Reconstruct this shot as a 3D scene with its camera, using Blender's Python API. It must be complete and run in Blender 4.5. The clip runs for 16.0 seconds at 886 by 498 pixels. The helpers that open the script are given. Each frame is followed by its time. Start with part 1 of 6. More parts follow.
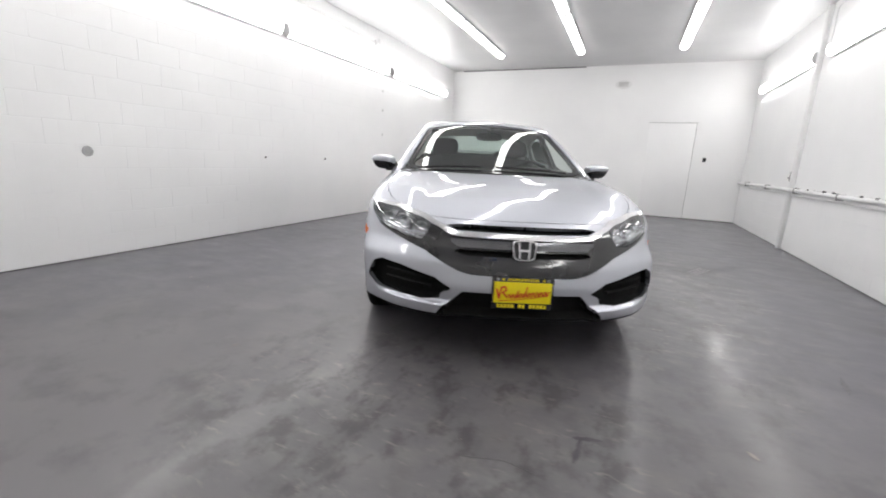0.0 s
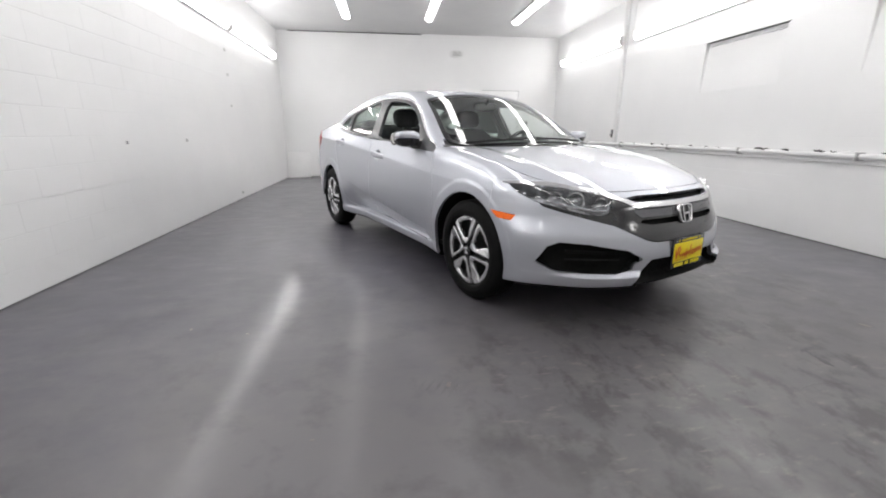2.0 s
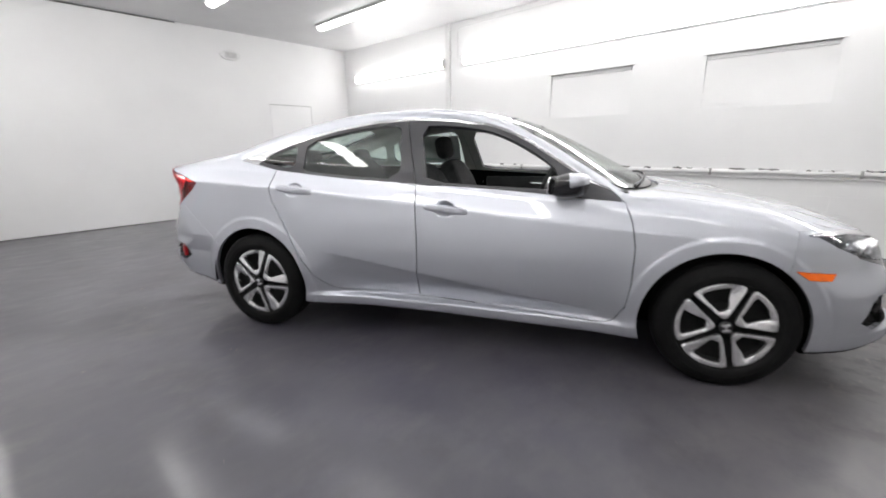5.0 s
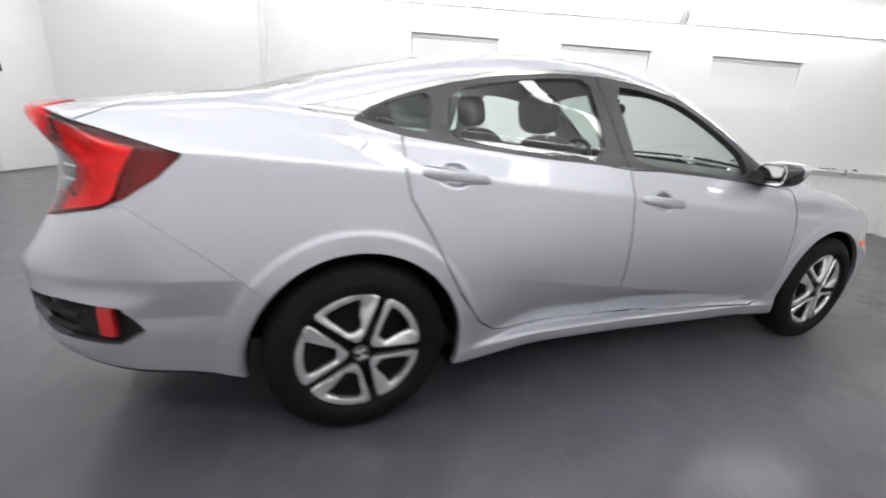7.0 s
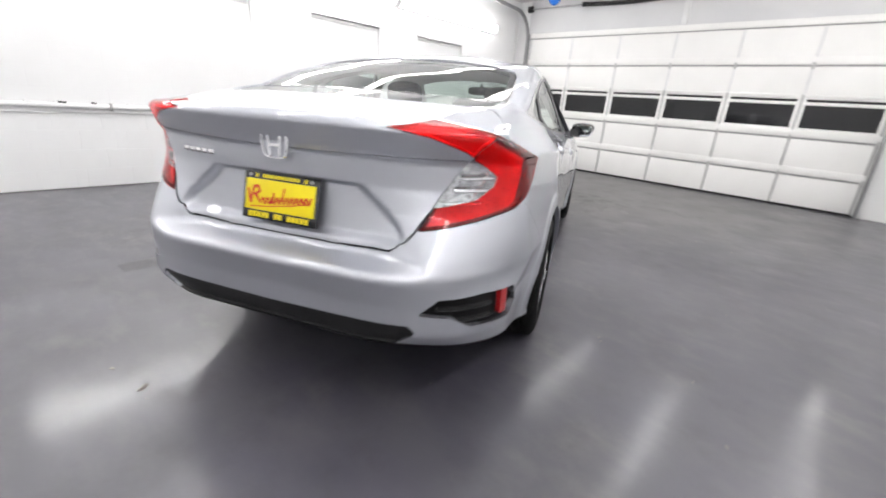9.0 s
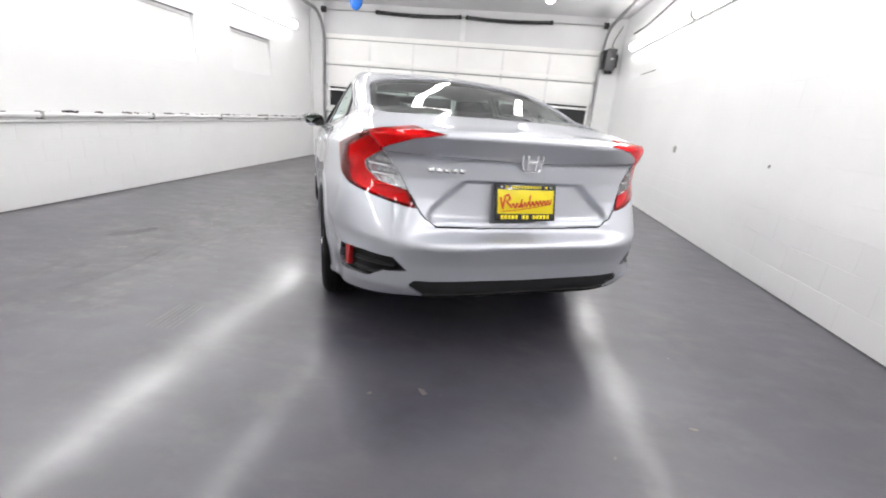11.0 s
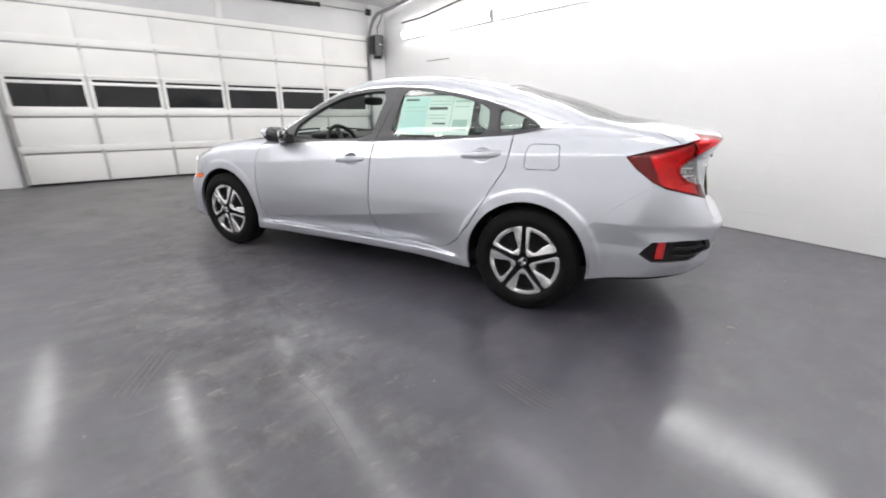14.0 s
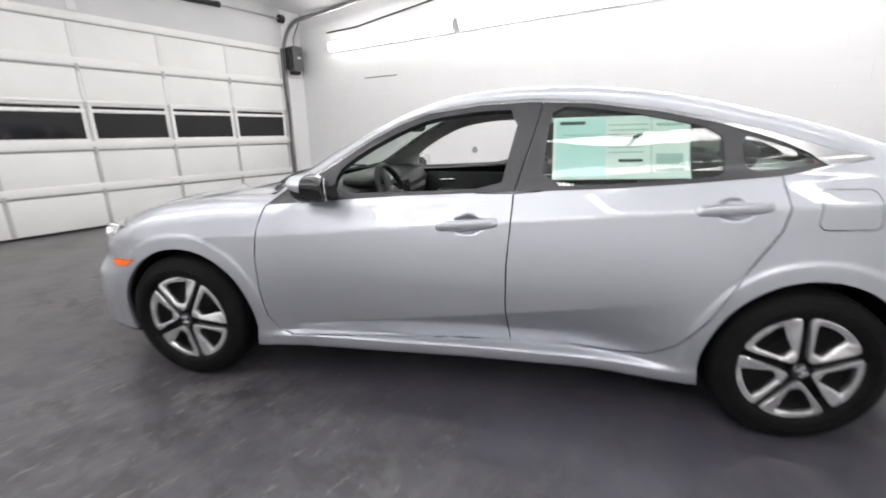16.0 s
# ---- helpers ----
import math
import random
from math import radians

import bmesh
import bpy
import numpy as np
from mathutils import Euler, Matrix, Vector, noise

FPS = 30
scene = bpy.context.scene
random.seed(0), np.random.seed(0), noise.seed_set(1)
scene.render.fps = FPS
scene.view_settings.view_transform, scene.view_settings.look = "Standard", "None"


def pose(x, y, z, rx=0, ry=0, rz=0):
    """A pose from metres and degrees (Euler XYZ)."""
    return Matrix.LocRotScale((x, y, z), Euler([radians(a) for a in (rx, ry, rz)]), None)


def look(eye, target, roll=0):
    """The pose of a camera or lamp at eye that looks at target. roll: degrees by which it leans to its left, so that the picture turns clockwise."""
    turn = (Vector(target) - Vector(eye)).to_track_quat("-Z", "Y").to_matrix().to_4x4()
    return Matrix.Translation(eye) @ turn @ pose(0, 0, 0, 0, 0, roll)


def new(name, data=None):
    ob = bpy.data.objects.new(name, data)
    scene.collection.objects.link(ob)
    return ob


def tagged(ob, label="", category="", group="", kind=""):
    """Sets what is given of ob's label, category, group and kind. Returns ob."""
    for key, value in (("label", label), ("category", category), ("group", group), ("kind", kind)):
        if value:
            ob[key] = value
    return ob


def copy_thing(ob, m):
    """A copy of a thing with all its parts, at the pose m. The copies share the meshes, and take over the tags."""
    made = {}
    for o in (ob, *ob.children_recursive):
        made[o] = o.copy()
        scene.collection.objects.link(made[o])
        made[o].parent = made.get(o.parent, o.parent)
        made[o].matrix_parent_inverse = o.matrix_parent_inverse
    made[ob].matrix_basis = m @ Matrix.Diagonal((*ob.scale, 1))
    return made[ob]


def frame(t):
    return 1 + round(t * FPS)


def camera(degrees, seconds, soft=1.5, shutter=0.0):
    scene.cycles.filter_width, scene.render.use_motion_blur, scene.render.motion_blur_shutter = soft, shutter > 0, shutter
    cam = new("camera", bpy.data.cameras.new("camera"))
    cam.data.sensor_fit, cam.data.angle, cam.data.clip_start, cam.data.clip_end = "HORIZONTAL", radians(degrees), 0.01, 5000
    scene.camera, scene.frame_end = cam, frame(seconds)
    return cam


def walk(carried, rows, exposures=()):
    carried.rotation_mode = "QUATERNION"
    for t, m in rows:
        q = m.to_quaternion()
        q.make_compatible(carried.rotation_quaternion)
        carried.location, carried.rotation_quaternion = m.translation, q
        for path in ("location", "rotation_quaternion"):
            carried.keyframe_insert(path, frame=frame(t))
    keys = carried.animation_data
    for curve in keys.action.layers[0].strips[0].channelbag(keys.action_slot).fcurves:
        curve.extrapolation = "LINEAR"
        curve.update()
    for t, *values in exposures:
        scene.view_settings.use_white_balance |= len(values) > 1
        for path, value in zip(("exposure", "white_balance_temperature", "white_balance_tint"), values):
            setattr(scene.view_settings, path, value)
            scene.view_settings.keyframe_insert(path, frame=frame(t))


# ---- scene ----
cam = camera(93.7, 16.0, soft=1.8, shutter=0.5)
PATH = [
    (0, (0.774, -2.779, 1.037), (0.003, -0.984, 0.611), 2.8),
    (0.5, (0.278, -2.837, 1.032), (-0.29, -0.968, 0.601), 2.0),
    (1, (-0.229, -2.869, 1.03), (-0.475, -0.943, 0.55), 1.2),
    (1.5, (-0.759, -2.865, 1.021), (-0.766, -0.918, 0.567), -1.4),
    (2, (-1.276, -2.836, 1.032), (-1.023, -0.927, 0.492), 0.1),
    (2.5, (-1.752, -2.666, 1.039), (-1.179, -0.828, 0.497), -2.1),
    (3, (-2.194, -2.412, 1.099), (-1.374, -0.665, 0.575), -2.9),
    (3.2, (-2.365, -2.307, 1.109), (-1.4, -0.629, 0.603), -2.0),
    (5.3, (-3.072, -0.258, 1.199), (-1.49, 0.878, 0.747), 0.5),
    (5.5, (-3.08, -0.04, 1.205), (-1.393, 0.95, 0.788), 1.6),
    (6, (-3.118, 0.575, 1.166), (-1.322, 1.338, 0.724), 2.0),
    (6.5, (-3.167, 1.196, 1.129), (-1.267, 1.51, 0.59), 5.3),
    (7, (-3.16, 1.823, 1.115), (-1.254, 1.856, 0.512), 4.8),
    (7.5, (-3.13, 2.439, 1.121), (-1.236, 2.196, 0.527), 5.0),
    (8, (-3.075, 2.995, 1.117), (-1.307, 2.323, 0.468), 5.7),
    (8.5, (-3.002, 3.486, 1.128), (-1.447, 2.417, 0.466), 3.6),
    (9, (-2.868, 3.939, 1.132), (-1.6, 2.543, 0.467), 4.3),
    (9.2, (-2.77, 4.121, 1.112), (-1.557, 2.683, 0.433), 2.5),
    (11.3, (-1.018, 5.279, 1.131), (-0.981, 3.37, 0.538), 5.1),
    (11.5, (-0.795, 5.305, 1.128), (-0.847, 3.394, 0.54), 4.8),
    (12, (-0.246, 5.318, 1.148), (-0.52, 3.438, 0.523), 3.4),
    (12.5, (0.271, 5.219, 1.139), (-0.223, 3.386, 0.509), 1.8),
    (13, (0.753, 5.026, 1.154), (0.032, 3.27, 0.522), 1.8),
    (13.5, (1.189, 4.751, 1.173), (0.248, 3.116, 0.51), 1.6),
    (14, (1.509, 4.373, 1.191), (0.339, 2.884, 0.549), 0.7),
    (14.5, (1.774, 3.936, 1.196), (0.461, 2.584, 0.525), 1.8),
    (15, (1.872, 3.426, 1.212), (0.608, 2.051, 0.496), -1.5),
    (15.5, (1.81, 2.959, 1.246), (0.371, 1.711, 0.636), -5.0),
    (16, (1.608, 2.51, 1.216), (0.038, 1.399, 0.667), -0.4),
]
walk(cam, [(t, look(eye, target, roll)) for t, eye, target, roll in PATH],
     [(0, 0.18), (1, 0.14), (2, 0.12), (3, 0.18), (5.5, 0.14), (6.5, 0.22), (7, 0.36), (7.5, 0.50), (8, 0.56), (9, 0.56), (11.5, 0.54), (12.5, 0.47), (13.5, 0.44), (14.5, 0.40), (16, 0.30)])

# ---- light: the fluorescent fittings built below light the closed room; the world outside is dark ----
world = bpy.data.worlds.new("world")
world.use_nodes = True
world.node_tree.nodes["Background"].inputs[0].default_value = (0.02, 0.02, 0.025, 1)
world.node_tree.nodes["Background"].inputs[1].default_value = 0.2
scene.world = world
scene.view_settings.exposure = 0.0
TUBE_GLOW = 8.8

# ---- materials ----
def mat(name, color, rough=0.5, metal=0.0, **more):
    """A node material: base colour, with optional mottling, stains, bump and coat."""
    m = bpy.data.materials.new(name)
    m.use_nodes = True
    nt = m.node_tree
    b = nt.nodes["Principled BSDF"]
    b.inputs["Base Color"].default_value = (*color, 1)
    b.inputs["Roughness"].default_value = rough
    b.inputs["Metallic"].default_value = metal
    for key, value in more.items():
        b.inputs[key.replace("_", " ").title().replace("Ior", "IOR")].default_value = value
    return m


def nodes_of(m):
    nt = m.node_tree
    return nt, nt.nodes["Principled BSDF"]


def noise_tex(nt, scale, detail=4, rough=0.55, coords=None, stretch=None):
    n = nt.nodes.new("ShaderNodeTexNoise")
    n.inputs["Scale"].default_value = scale
    n.inputs["Detail"].default_value = detail
    n.inputs["Roughness"].default_value = rough
    source = coords
    if source is None:
        source = nt.nodes.new("ShaderNodeNewGeometry").outputs["Position"]
    if stretch:
        k = nt.nodes.new("ShaderNodeMapping")
        k.inputs["Scale"].default_value = stretch
        nt.links.new(source, k.inputs["Vector"])
        source = k.outputs["Vector"]
    nt.links.new(source, n.inputs["Vector"])
    return n.outputs["Fac"]


def remap(nt, value, lo, hi, a, b):
    r = nt.nodes.new("ShaderNodeMapRange")
    r.inputs["From Min"].default_value, r.inputs["From Max"].default_value = lo, hi
    r.inputs["To Min"].default_value, r.inputs["To Max"].default_value = a, b
    nt.links.new(value, r.inputs["Value"])
    return r.outputs["Result"]


def blend(nt, fac, a, b):
    x = nt.nodes.new("ShaderNodeMix")
    x.data_type = "RGBA"
    for value, socket in ((a, x.inputs[6]), (b, x.inputs[7])):
        if isinstance(value, tuple):
            socket.default_value = (*value, 1)
        else:
            nt.links.new(value, socket)
    nt.links.new(fac, x.inputs[0])
    return x.outputs[2]


def bump(nt, b, height, strength, distance=0.01):
    k = nt.nodes.new("ShaderNodeBump")
    k.inputs["Strength"].default_value = strength
    k.inputs["Distance"].default_value = distance
    nt.links.new(height, k.inputs["Height"])
    nt.links.new(k.outputs["Normal"], b.inputs["Normal"])
    return k


def mottled(name, one, two, scale, rough=(0.4, 0.6), metal=0.0, relief=0.15, fine=60.0, **more):
    """A material whose colour and gloss vary at two scales."""
    m = mat(name, one, rough[0], metal, **more)
    nt, b = nodes_of(m)
    big, small = noise_tex(nt, scale), noise_tex(nt, fine, 3)
    nt.links.new(blend(nt, remap(nt, big, 0.3, 0.7, 0, 1), one, two), b.inputs["Base Color"])
    nt.links.new(remap(nt, small, 0.3, 0.7, rough[0], rough[1]), b.inputs["Roughness"])
    bump(nt, b, small, relief, 0.002)
    return m


def block_wall(name, axis):
    """White paint, thick and a little dirty, over concrete blocks laid in running bond."""
    m = mat(name, (0.80, 0.80, 0.80), 0.45)
    nt, b = nodes_of(m)
    pos = nt.nodes.new("ShaderNodeSeparateXYZ")
    nt.links.new(nt.nodes.new("ShaderNodeNewGeometry").outputs["Position"], pos.inputs[0])
    uv = nt.nodes.new("ShaderNodeCombineXYZ")
    nt.links.new(pos.outputs[axis], uv.inputs[0])
    nt.links.new(pos.outputs["Z"], uv.inputs[1])
    bricks = nt.nodes.new("ShaderNodeTexBrick")
    bricks.inputs["Scale"].default_value = 1.0
    bricks.inputs["Brick Width"].default_value = 0.4
    bricks.inputs["Row Height"].default_value = 0.2
    bricks.inputs["Mortar Size"].default_value = 0.006
    bricks.inputs["Mortar Smooth"].default_value = 0.8
    nt.links.new(uv.outputs[0], bricks.inputs["Vector"])
    patchy = noise_tex(nt, 0.9, 5)
    speck = noise_tex(nt, 38.0, 4)
    drawn = remap(nt, noise_tex(nt, 1.6, 3), 0.42, 0.68, 0.0, 1.0)
    joint = nt.nodes.new("ShaderNodeMath")
    joint.operation = "MULTIPLY"
    nt.links.new(bricks.outputs["Fac"], joint.inputs[0])
    nt.links.new(drawn, joint.inputs[1])
    base = blend(nt, remap(nt, patchy, 0.3, 0.75, 0, 1), (0.86, 0.86, 0.86), (0.80, 0.80, 0.805))
    nt.links.new(blend(nt, remap(nt, joint.outputs[0], 0, 1, 0, 0.04), base, (0.52, 0.52, 0.52)), b.inputs["Base Color"])
    height = nt.nodes.new("ShaderNodeMath")
    height.operation = "SUBTRACT"
    nt.links.new(remap(nt, speck, 0, 1, 0, 0.35), height.inputs[0])
    nt.links.new(joint.outputs[0], height.inputs[1])
    bump(nt, b, height.outputs[0], 0.22, 0.003)
    return m


def patch(nt, centre, size, ragged):
    """One inside a ragged patch of the floor, nought outside it."""
    pos = nt.nodes.new("ShaderNodeNewGeometry").outputs["Position"]
    place = nt.nodes.new("ShaderNodeMapping")
    place.vector_type = "TEXTURE"
    place.inputs["Location"].default_value = (*centre, 0)
    place.inputs["Scale"].default_value = (*size, 1)
    nt.links.new(pos, place.inputs["Vector"])
    far = nt.nodes.new("ShaderNodeVectorMath")
    far.operation = "LENGTH"
    nt.links.new(place.outputs[0], far.inputs[0])
    add = nt.nodes.new("ShaderNodeMath")
    add.operation = "ADD"
    nt.links.new(far.outputs["Value"], add.inputs[0])
    nt.links.new(remap(nt, noise_tex(nt, 2.2, 5, 0.6), 0.2, 0.8, -ragged, ragged), add.inputs[1])
    return remap(nt, add.outputs[0], 0.55, 1.05, 1.0, 0.0)


def times(nt, a, b, how="MULTIPLY"):
    k = nt.nodes.new("ShaderNodeMath")
    k.operation = how
    for value, socket in ((a, k.inputs[0]), (b, k.inputs[1])):
        if isinstance(value, float):
            socket.default_value = value
        else:
            nt.links.new(value, socket)
    return k.outputs[0]


def floor_paint():
    """Dark grey floor paint, glossy, cloudy, with scuffs, rubbed patches and tyre marks."""
    m = mat("floor_paint", (0.07, 0.07, 0.075), 0.25)
    nt, b = nodes_of(m)
    cloud, worn = noise_tex(nt, 0.75, 3, 0.5), noise_tex(nt, 2.1, 3, 0.5)
    streak = noise_tex(nt, 6.0, 5, 0.66, stretch=(0.7, 1.3, 1.0))
    across = noise_tex(nt, 2.6, 4, 0.6)
    base = blend(nt, remap(nt, cloud, 0.32, 0.68, 0, 1), (0.040, 0.038, 0.056), (0.064, 0.060, 0.082))
    base = blend(nt, remap(nt, worn, 0.35, 0.75, 0, 0.5), base, (0.082, 0.079, 0.084))
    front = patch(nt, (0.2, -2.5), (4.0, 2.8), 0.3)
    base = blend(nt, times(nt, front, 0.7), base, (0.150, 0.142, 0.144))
    rubbed = patch(nt, (0.15, -1.40), (1.30, 0.95), 0.35)
    aisle = patch(nt, (1.15, 1.3), (0.85, 2.6), 0.40)
    scuffed = times(nt, rubbed, aisle, "MAXIMUM")
    base = blend(nt, times(nt, scuffed, 0.40), base, (0.070, 0.067, 0.072))
    marks = times(nt, remap(nt, streak, 0.44, 0.72, 0, 1), remap(nt, across, 0.40, 0.64, 0.1, 0.75))
    base = blend(nt, times(nt, scuffed, marks), base, (0.16, 0.15, 0.145))
    base = blend(nt, times(nt, marks, 0.55), base, (0.14, 0.13, 0.125))
    base = blend(nt, remap(nt, noise_tex(nt, 3.4, 5, 0.65), 0.52, 0.68, 0, 0.36), base, (0.026, 0.024, 0.029))
    stain = times(nt, scuffed, remap(nt, noise_tex(nt, 4.6, 7, 0.68, stretch=(1.4, 0.8, 1.0)), 0.50, 0.60, 0, 0.6))
    base = blend(nt, stain, base, (0.022, 0.019, 0.021))
    scrape = times(nt, scuffed, remap(nt, noise_tex(nt, 13.0, 6, 0.7, stretch=(0.6, 1.6, 1.0)), 0.58, 0.66, 0, 0.7))
    base = blend(nt, scrape, base, (0.19, 0.165, 0.160))
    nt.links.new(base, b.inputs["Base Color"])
    nt.links.new(remap(nt, worn, 0.35, 0.70, 0.42, 0.52), b.inputs["Roughness"])
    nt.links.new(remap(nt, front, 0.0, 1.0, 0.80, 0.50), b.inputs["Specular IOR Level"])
    nt.links.new(remap(nt, cloud, 0.35, 0.70, 0.13, 0.20), b.inputs["Coat Roughness"])
    uneven = bump(nt, b, times(nt, noise_tex(nt, 9.0, 6, 0.62), remap(nt, worn, 0.3, 0.7, 0.5, 1.0)), 0.10, 0.012)
    nt.links.new(uneven.outputs["Normal"], b.inputs["Coat Normal"])
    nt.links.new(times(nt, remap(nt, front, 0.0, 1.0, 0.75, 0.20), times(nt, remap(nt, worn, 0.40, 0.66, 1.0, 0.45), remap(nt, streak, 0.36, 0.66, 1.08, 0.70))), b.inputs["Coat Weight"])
    return m


def car_paint():
    """Silver metallic paint under a clear coat."""
    m = mat("silver_paint", (0.47, 0.485, 0.53), 0.52, 0.93, Coat_Weight=1.0, Coat_Roughness=0.004, Coat_Ior=1.7)
    nt, b = nodes_of(m)
    flake = noise_tex(nt, 900.0, 1)
    nt.links.new(blend(nt, remap(nt, flake, 0.3, 0.7, 0, 1), (0.49, 0.506, 0.553), (0.56, 0.576, 0.628)), b.inputs["Base Color"])
    return m


def glass_of(name, color, rough=0.0, least=0.075):
    m = bpy.data.materials.new(name)
    m.use_nodes = True
    nt = m.node_tree
    nt.nodes.remove(nt.nodes["Principled BSDF"])
    out = nt.nodes["Material Output"]
    clear = nt.nodes.new("ShaderNodeBsdfTransparent")
    clear.inputs[0].default_value = (*color, 1)
    shine = nt.nodes.new("ShaderNodeBsdfGlossy")
    shine.inputs["Roughness"].default_value = rough
    edge = nt.nodes.new("ShaderNodeLayerWeight")
    edge.inputs["Blend"].default_value = 0.5
    steep = nt.nodes.new("ShaderNodeMath")
    steep.operation = "POWER"
    steep.inputs[1].default_value = 5.0
    nt.links.new(edge.outputs["Facing"], steep.inputs[0])
    fres = nt.nodes.new("ShaderNodeMath")
    fres.operation = "MULTIPLY_ADD"
    fres.inputs[1].default_value, fres.inputs[2].default_value = 1.0 - least, least
    nt.links.new(steep.outputs[0], fres.inputs[0])
    mix = nt.nodes.new("ShaderNodeMixShader")
    nt.links.new(fres.outputs[0], mix.inputs[0])
    nt.links.new(clear.outputs[0], mix.inputs[1])
    nt.links.new(shine.outputs[0], mix.inputs[2])
    nt.links.new(mix.outputs[0], out.inputs[0])
    return m


def glowing(name, color, strength):
    m = mat(name, (0.9, 0.9, 0.9), 0.4)
    nt, b = nodes_of(m)
    b.inputs["Emission Color"].default_value = (*color, 1)
    b.inputs["Emission Strength"].default_value = strength
    return m


WALL_Y = block_wall("painted_block_long", "Y")
WALL_X = block_wall("painted_block_cross", "X")
CEILING = mottled("ceiling_paint", (0.66, 0.66, 0.665), (0.60, 0.60, 0.61), 1.2, (0.32, 0.42), relief=0.08)
FLOOR = floor_paint()
TRIM = mottled("white_gloss_paint", (0.78, 0.78, 0.78), (0.70, 0.70, 0.70), 3.0, (0.3, 0.45))
DOOR_WHITE = mottled("door_panel_paint", (0.85, 0.845, 0.83), (0.81, 0.805, 0.79), 2.0, (0.35, 0.5), relief=0.1)
DOOR_GREY = mottled("door_frame_metal", (0.38, 0.38, 0.38), (0.30, 0.30, 0.30), 4.0, (0.35, 0.5), 0.3)
DOOR_STILE = mottled("door_stile_paint", (0.56, 0.56, 0.555), (0.46, 0.46, 0.455), 4.0, (0.35, 0.5))
STEEL = mottled("galvanised_steel", (0.45, 0.45, 0.46), (0.33, 0.33, 0.34), 6.0, (0.35, 0.55), 0.8)
BLACK_METAL = mottled("black_metal", (0.02, 0.02, 0.022), (0.035, 0.035, 0.035), 10.0, (0.4, 0.6), 0.2)
GREY_PLASTIC = mottled("grey_plastic", (0.10, 0.10, 0.105), (0.13, 0.13, 0.13), 8.0, (0.4, 0.55))
DARK_PANE = mat("night_glass", (0.012, 0.012, 0.014), 0.08)
TUBE = glowing("lit_diffuser", (1.0, 0.985, 0.97), TUBE_GLOW)
WALL_TUBE = glowing("lit_wall_diffuser", (1.0, 0.985, 0.97), TUBE_GLOW * 1.9)
PAINT = car_paint()
BLACK_PLASTIC = mottled("black_plastic", (0.009, 0.009, 0.010), (0.014, 0.014, 0.015), 12.0, (0.38, 0.55), relief=0.2, fine=300.0, Specular_Ior_Level=0.35)
GLOSS_BLACK = mat("gloss_black", (0.012, 0.012, 0.014), 0.12, Coat_Weight=0.5)
RUBBER = mottled("tyre_rubber", (0.0045, 0.0045, 0.005), (0.008, 0.008, 0.008), 14.0, (0.60, 0.8), relief=0.3, fine=200.0, Specular_Ior_Level=0.12)
CHROME = mat("chrome", (0.86, 0.86, 0.87), 0.06, 1.0)
WINDOW = glass_of("tinted_window_glass", (0.76, 0.87, 0.82), least=0.10)
SCREEN_GLASS = glass_of("windshield_glass", (0.80, 0.88, 0.84), least=0.14)
REAR_WINDOW = glass_of("rear_window_glass", (0.72, 0.82, 0.78), least=0.10)
LENS = glass_of("clear_lens", (0.93, 0.95, 0.96))
RED_LENS = glass_of("red_lens", (0.92, 0.012, 0.026), 0.0, least=0.05)
RED_INNER = mottled("lamp_inner", (0.95, 0.90, 0.90), (0.62, 0.50, 0.50), 9.0, (0.25, 0.4), 0.20, relief=0.0)
BEZEL = mottled("lamp_bezel", (0.94, 0.94, 0.95), (0.36, 0.36, 0.38), 55.0, (0.10, 0.20), 0.75, relief=0.25, fine=90.0)
RED = mat("red_reflector", (0.42, 0.012, 0.015), 0.18, Coat_Weight=1.0)
RED_DARK = mat("dark_red_plastic", (0.13, 0.02, 0.022), 0.15, Coat_Weight=1.0)
AMBER = mat("amber_lens", (0.92, 0.15, 0.004), 0.25, Coat_Weight=0.3)
REFLECTOR = mottled("lamp_reflector", (0.92, 0.92, 0.93), (0.80, 0.80, 0.82), 30.0, (0.07, 0.12), 0.92)
HEAD_BEZEL = mottled("headlamp_housing", (0.72, 0.72, 0.74), (0.12, 0.12, 0.13), 22.0, (0.10, 0.16), 0.75, relief=0.15, fine=60.0)
SATIN = mottled("satin_chrome", (0.72, 0.72, 0.73), (0.66, 0.66, 0.67), 5.0, (0.18, 0.26), 0.95, relief=0.02)
WHEEL_SILVER = mat("wheel_cover_silver", (0.74, 0.74, 0.75), 0.24, 0.85, Coat_Weight=0.5, Coat_Roughness=0.03)
DARK_TRIM = mottled("dark_grey_trim", (0.020, 0.020, 0.022), (0.026, 0.026, 0.028), 6.0, (0.13, 0.19), relief=0.03, fine=250.0, Coat_Weight=0.6, Coat_Roughness=0.08)
PILLAR = mottled("black_pillar_film", (0.040, 0.040, 0.045), (0.050, 0.050, 0.056), 6.0, (0.28, 0.36), relief=0.04, fine=250.0)
GRILLE_DARK = mottled("piano_grey_grille", (0.14, 0.14, 0.15), (0.17, 0.17, 0.18), 6.0, (0.12, 0.18), 0.8, relief=0.02)
FABRIC = mottled("dark_seat_fabric", (0.042, 0.042, 0.045), (0.07, 0.07, 0.073), 25.0, (0.8, 0.95), relief=0.5, fine=400.0)
LINER = mottled("pale_headliner", (0.66, 0.66, 0.64), (0.60, 0.60, 0.585), 8.0, (0.8, 0.95), relief=0.3, fine=300.0)
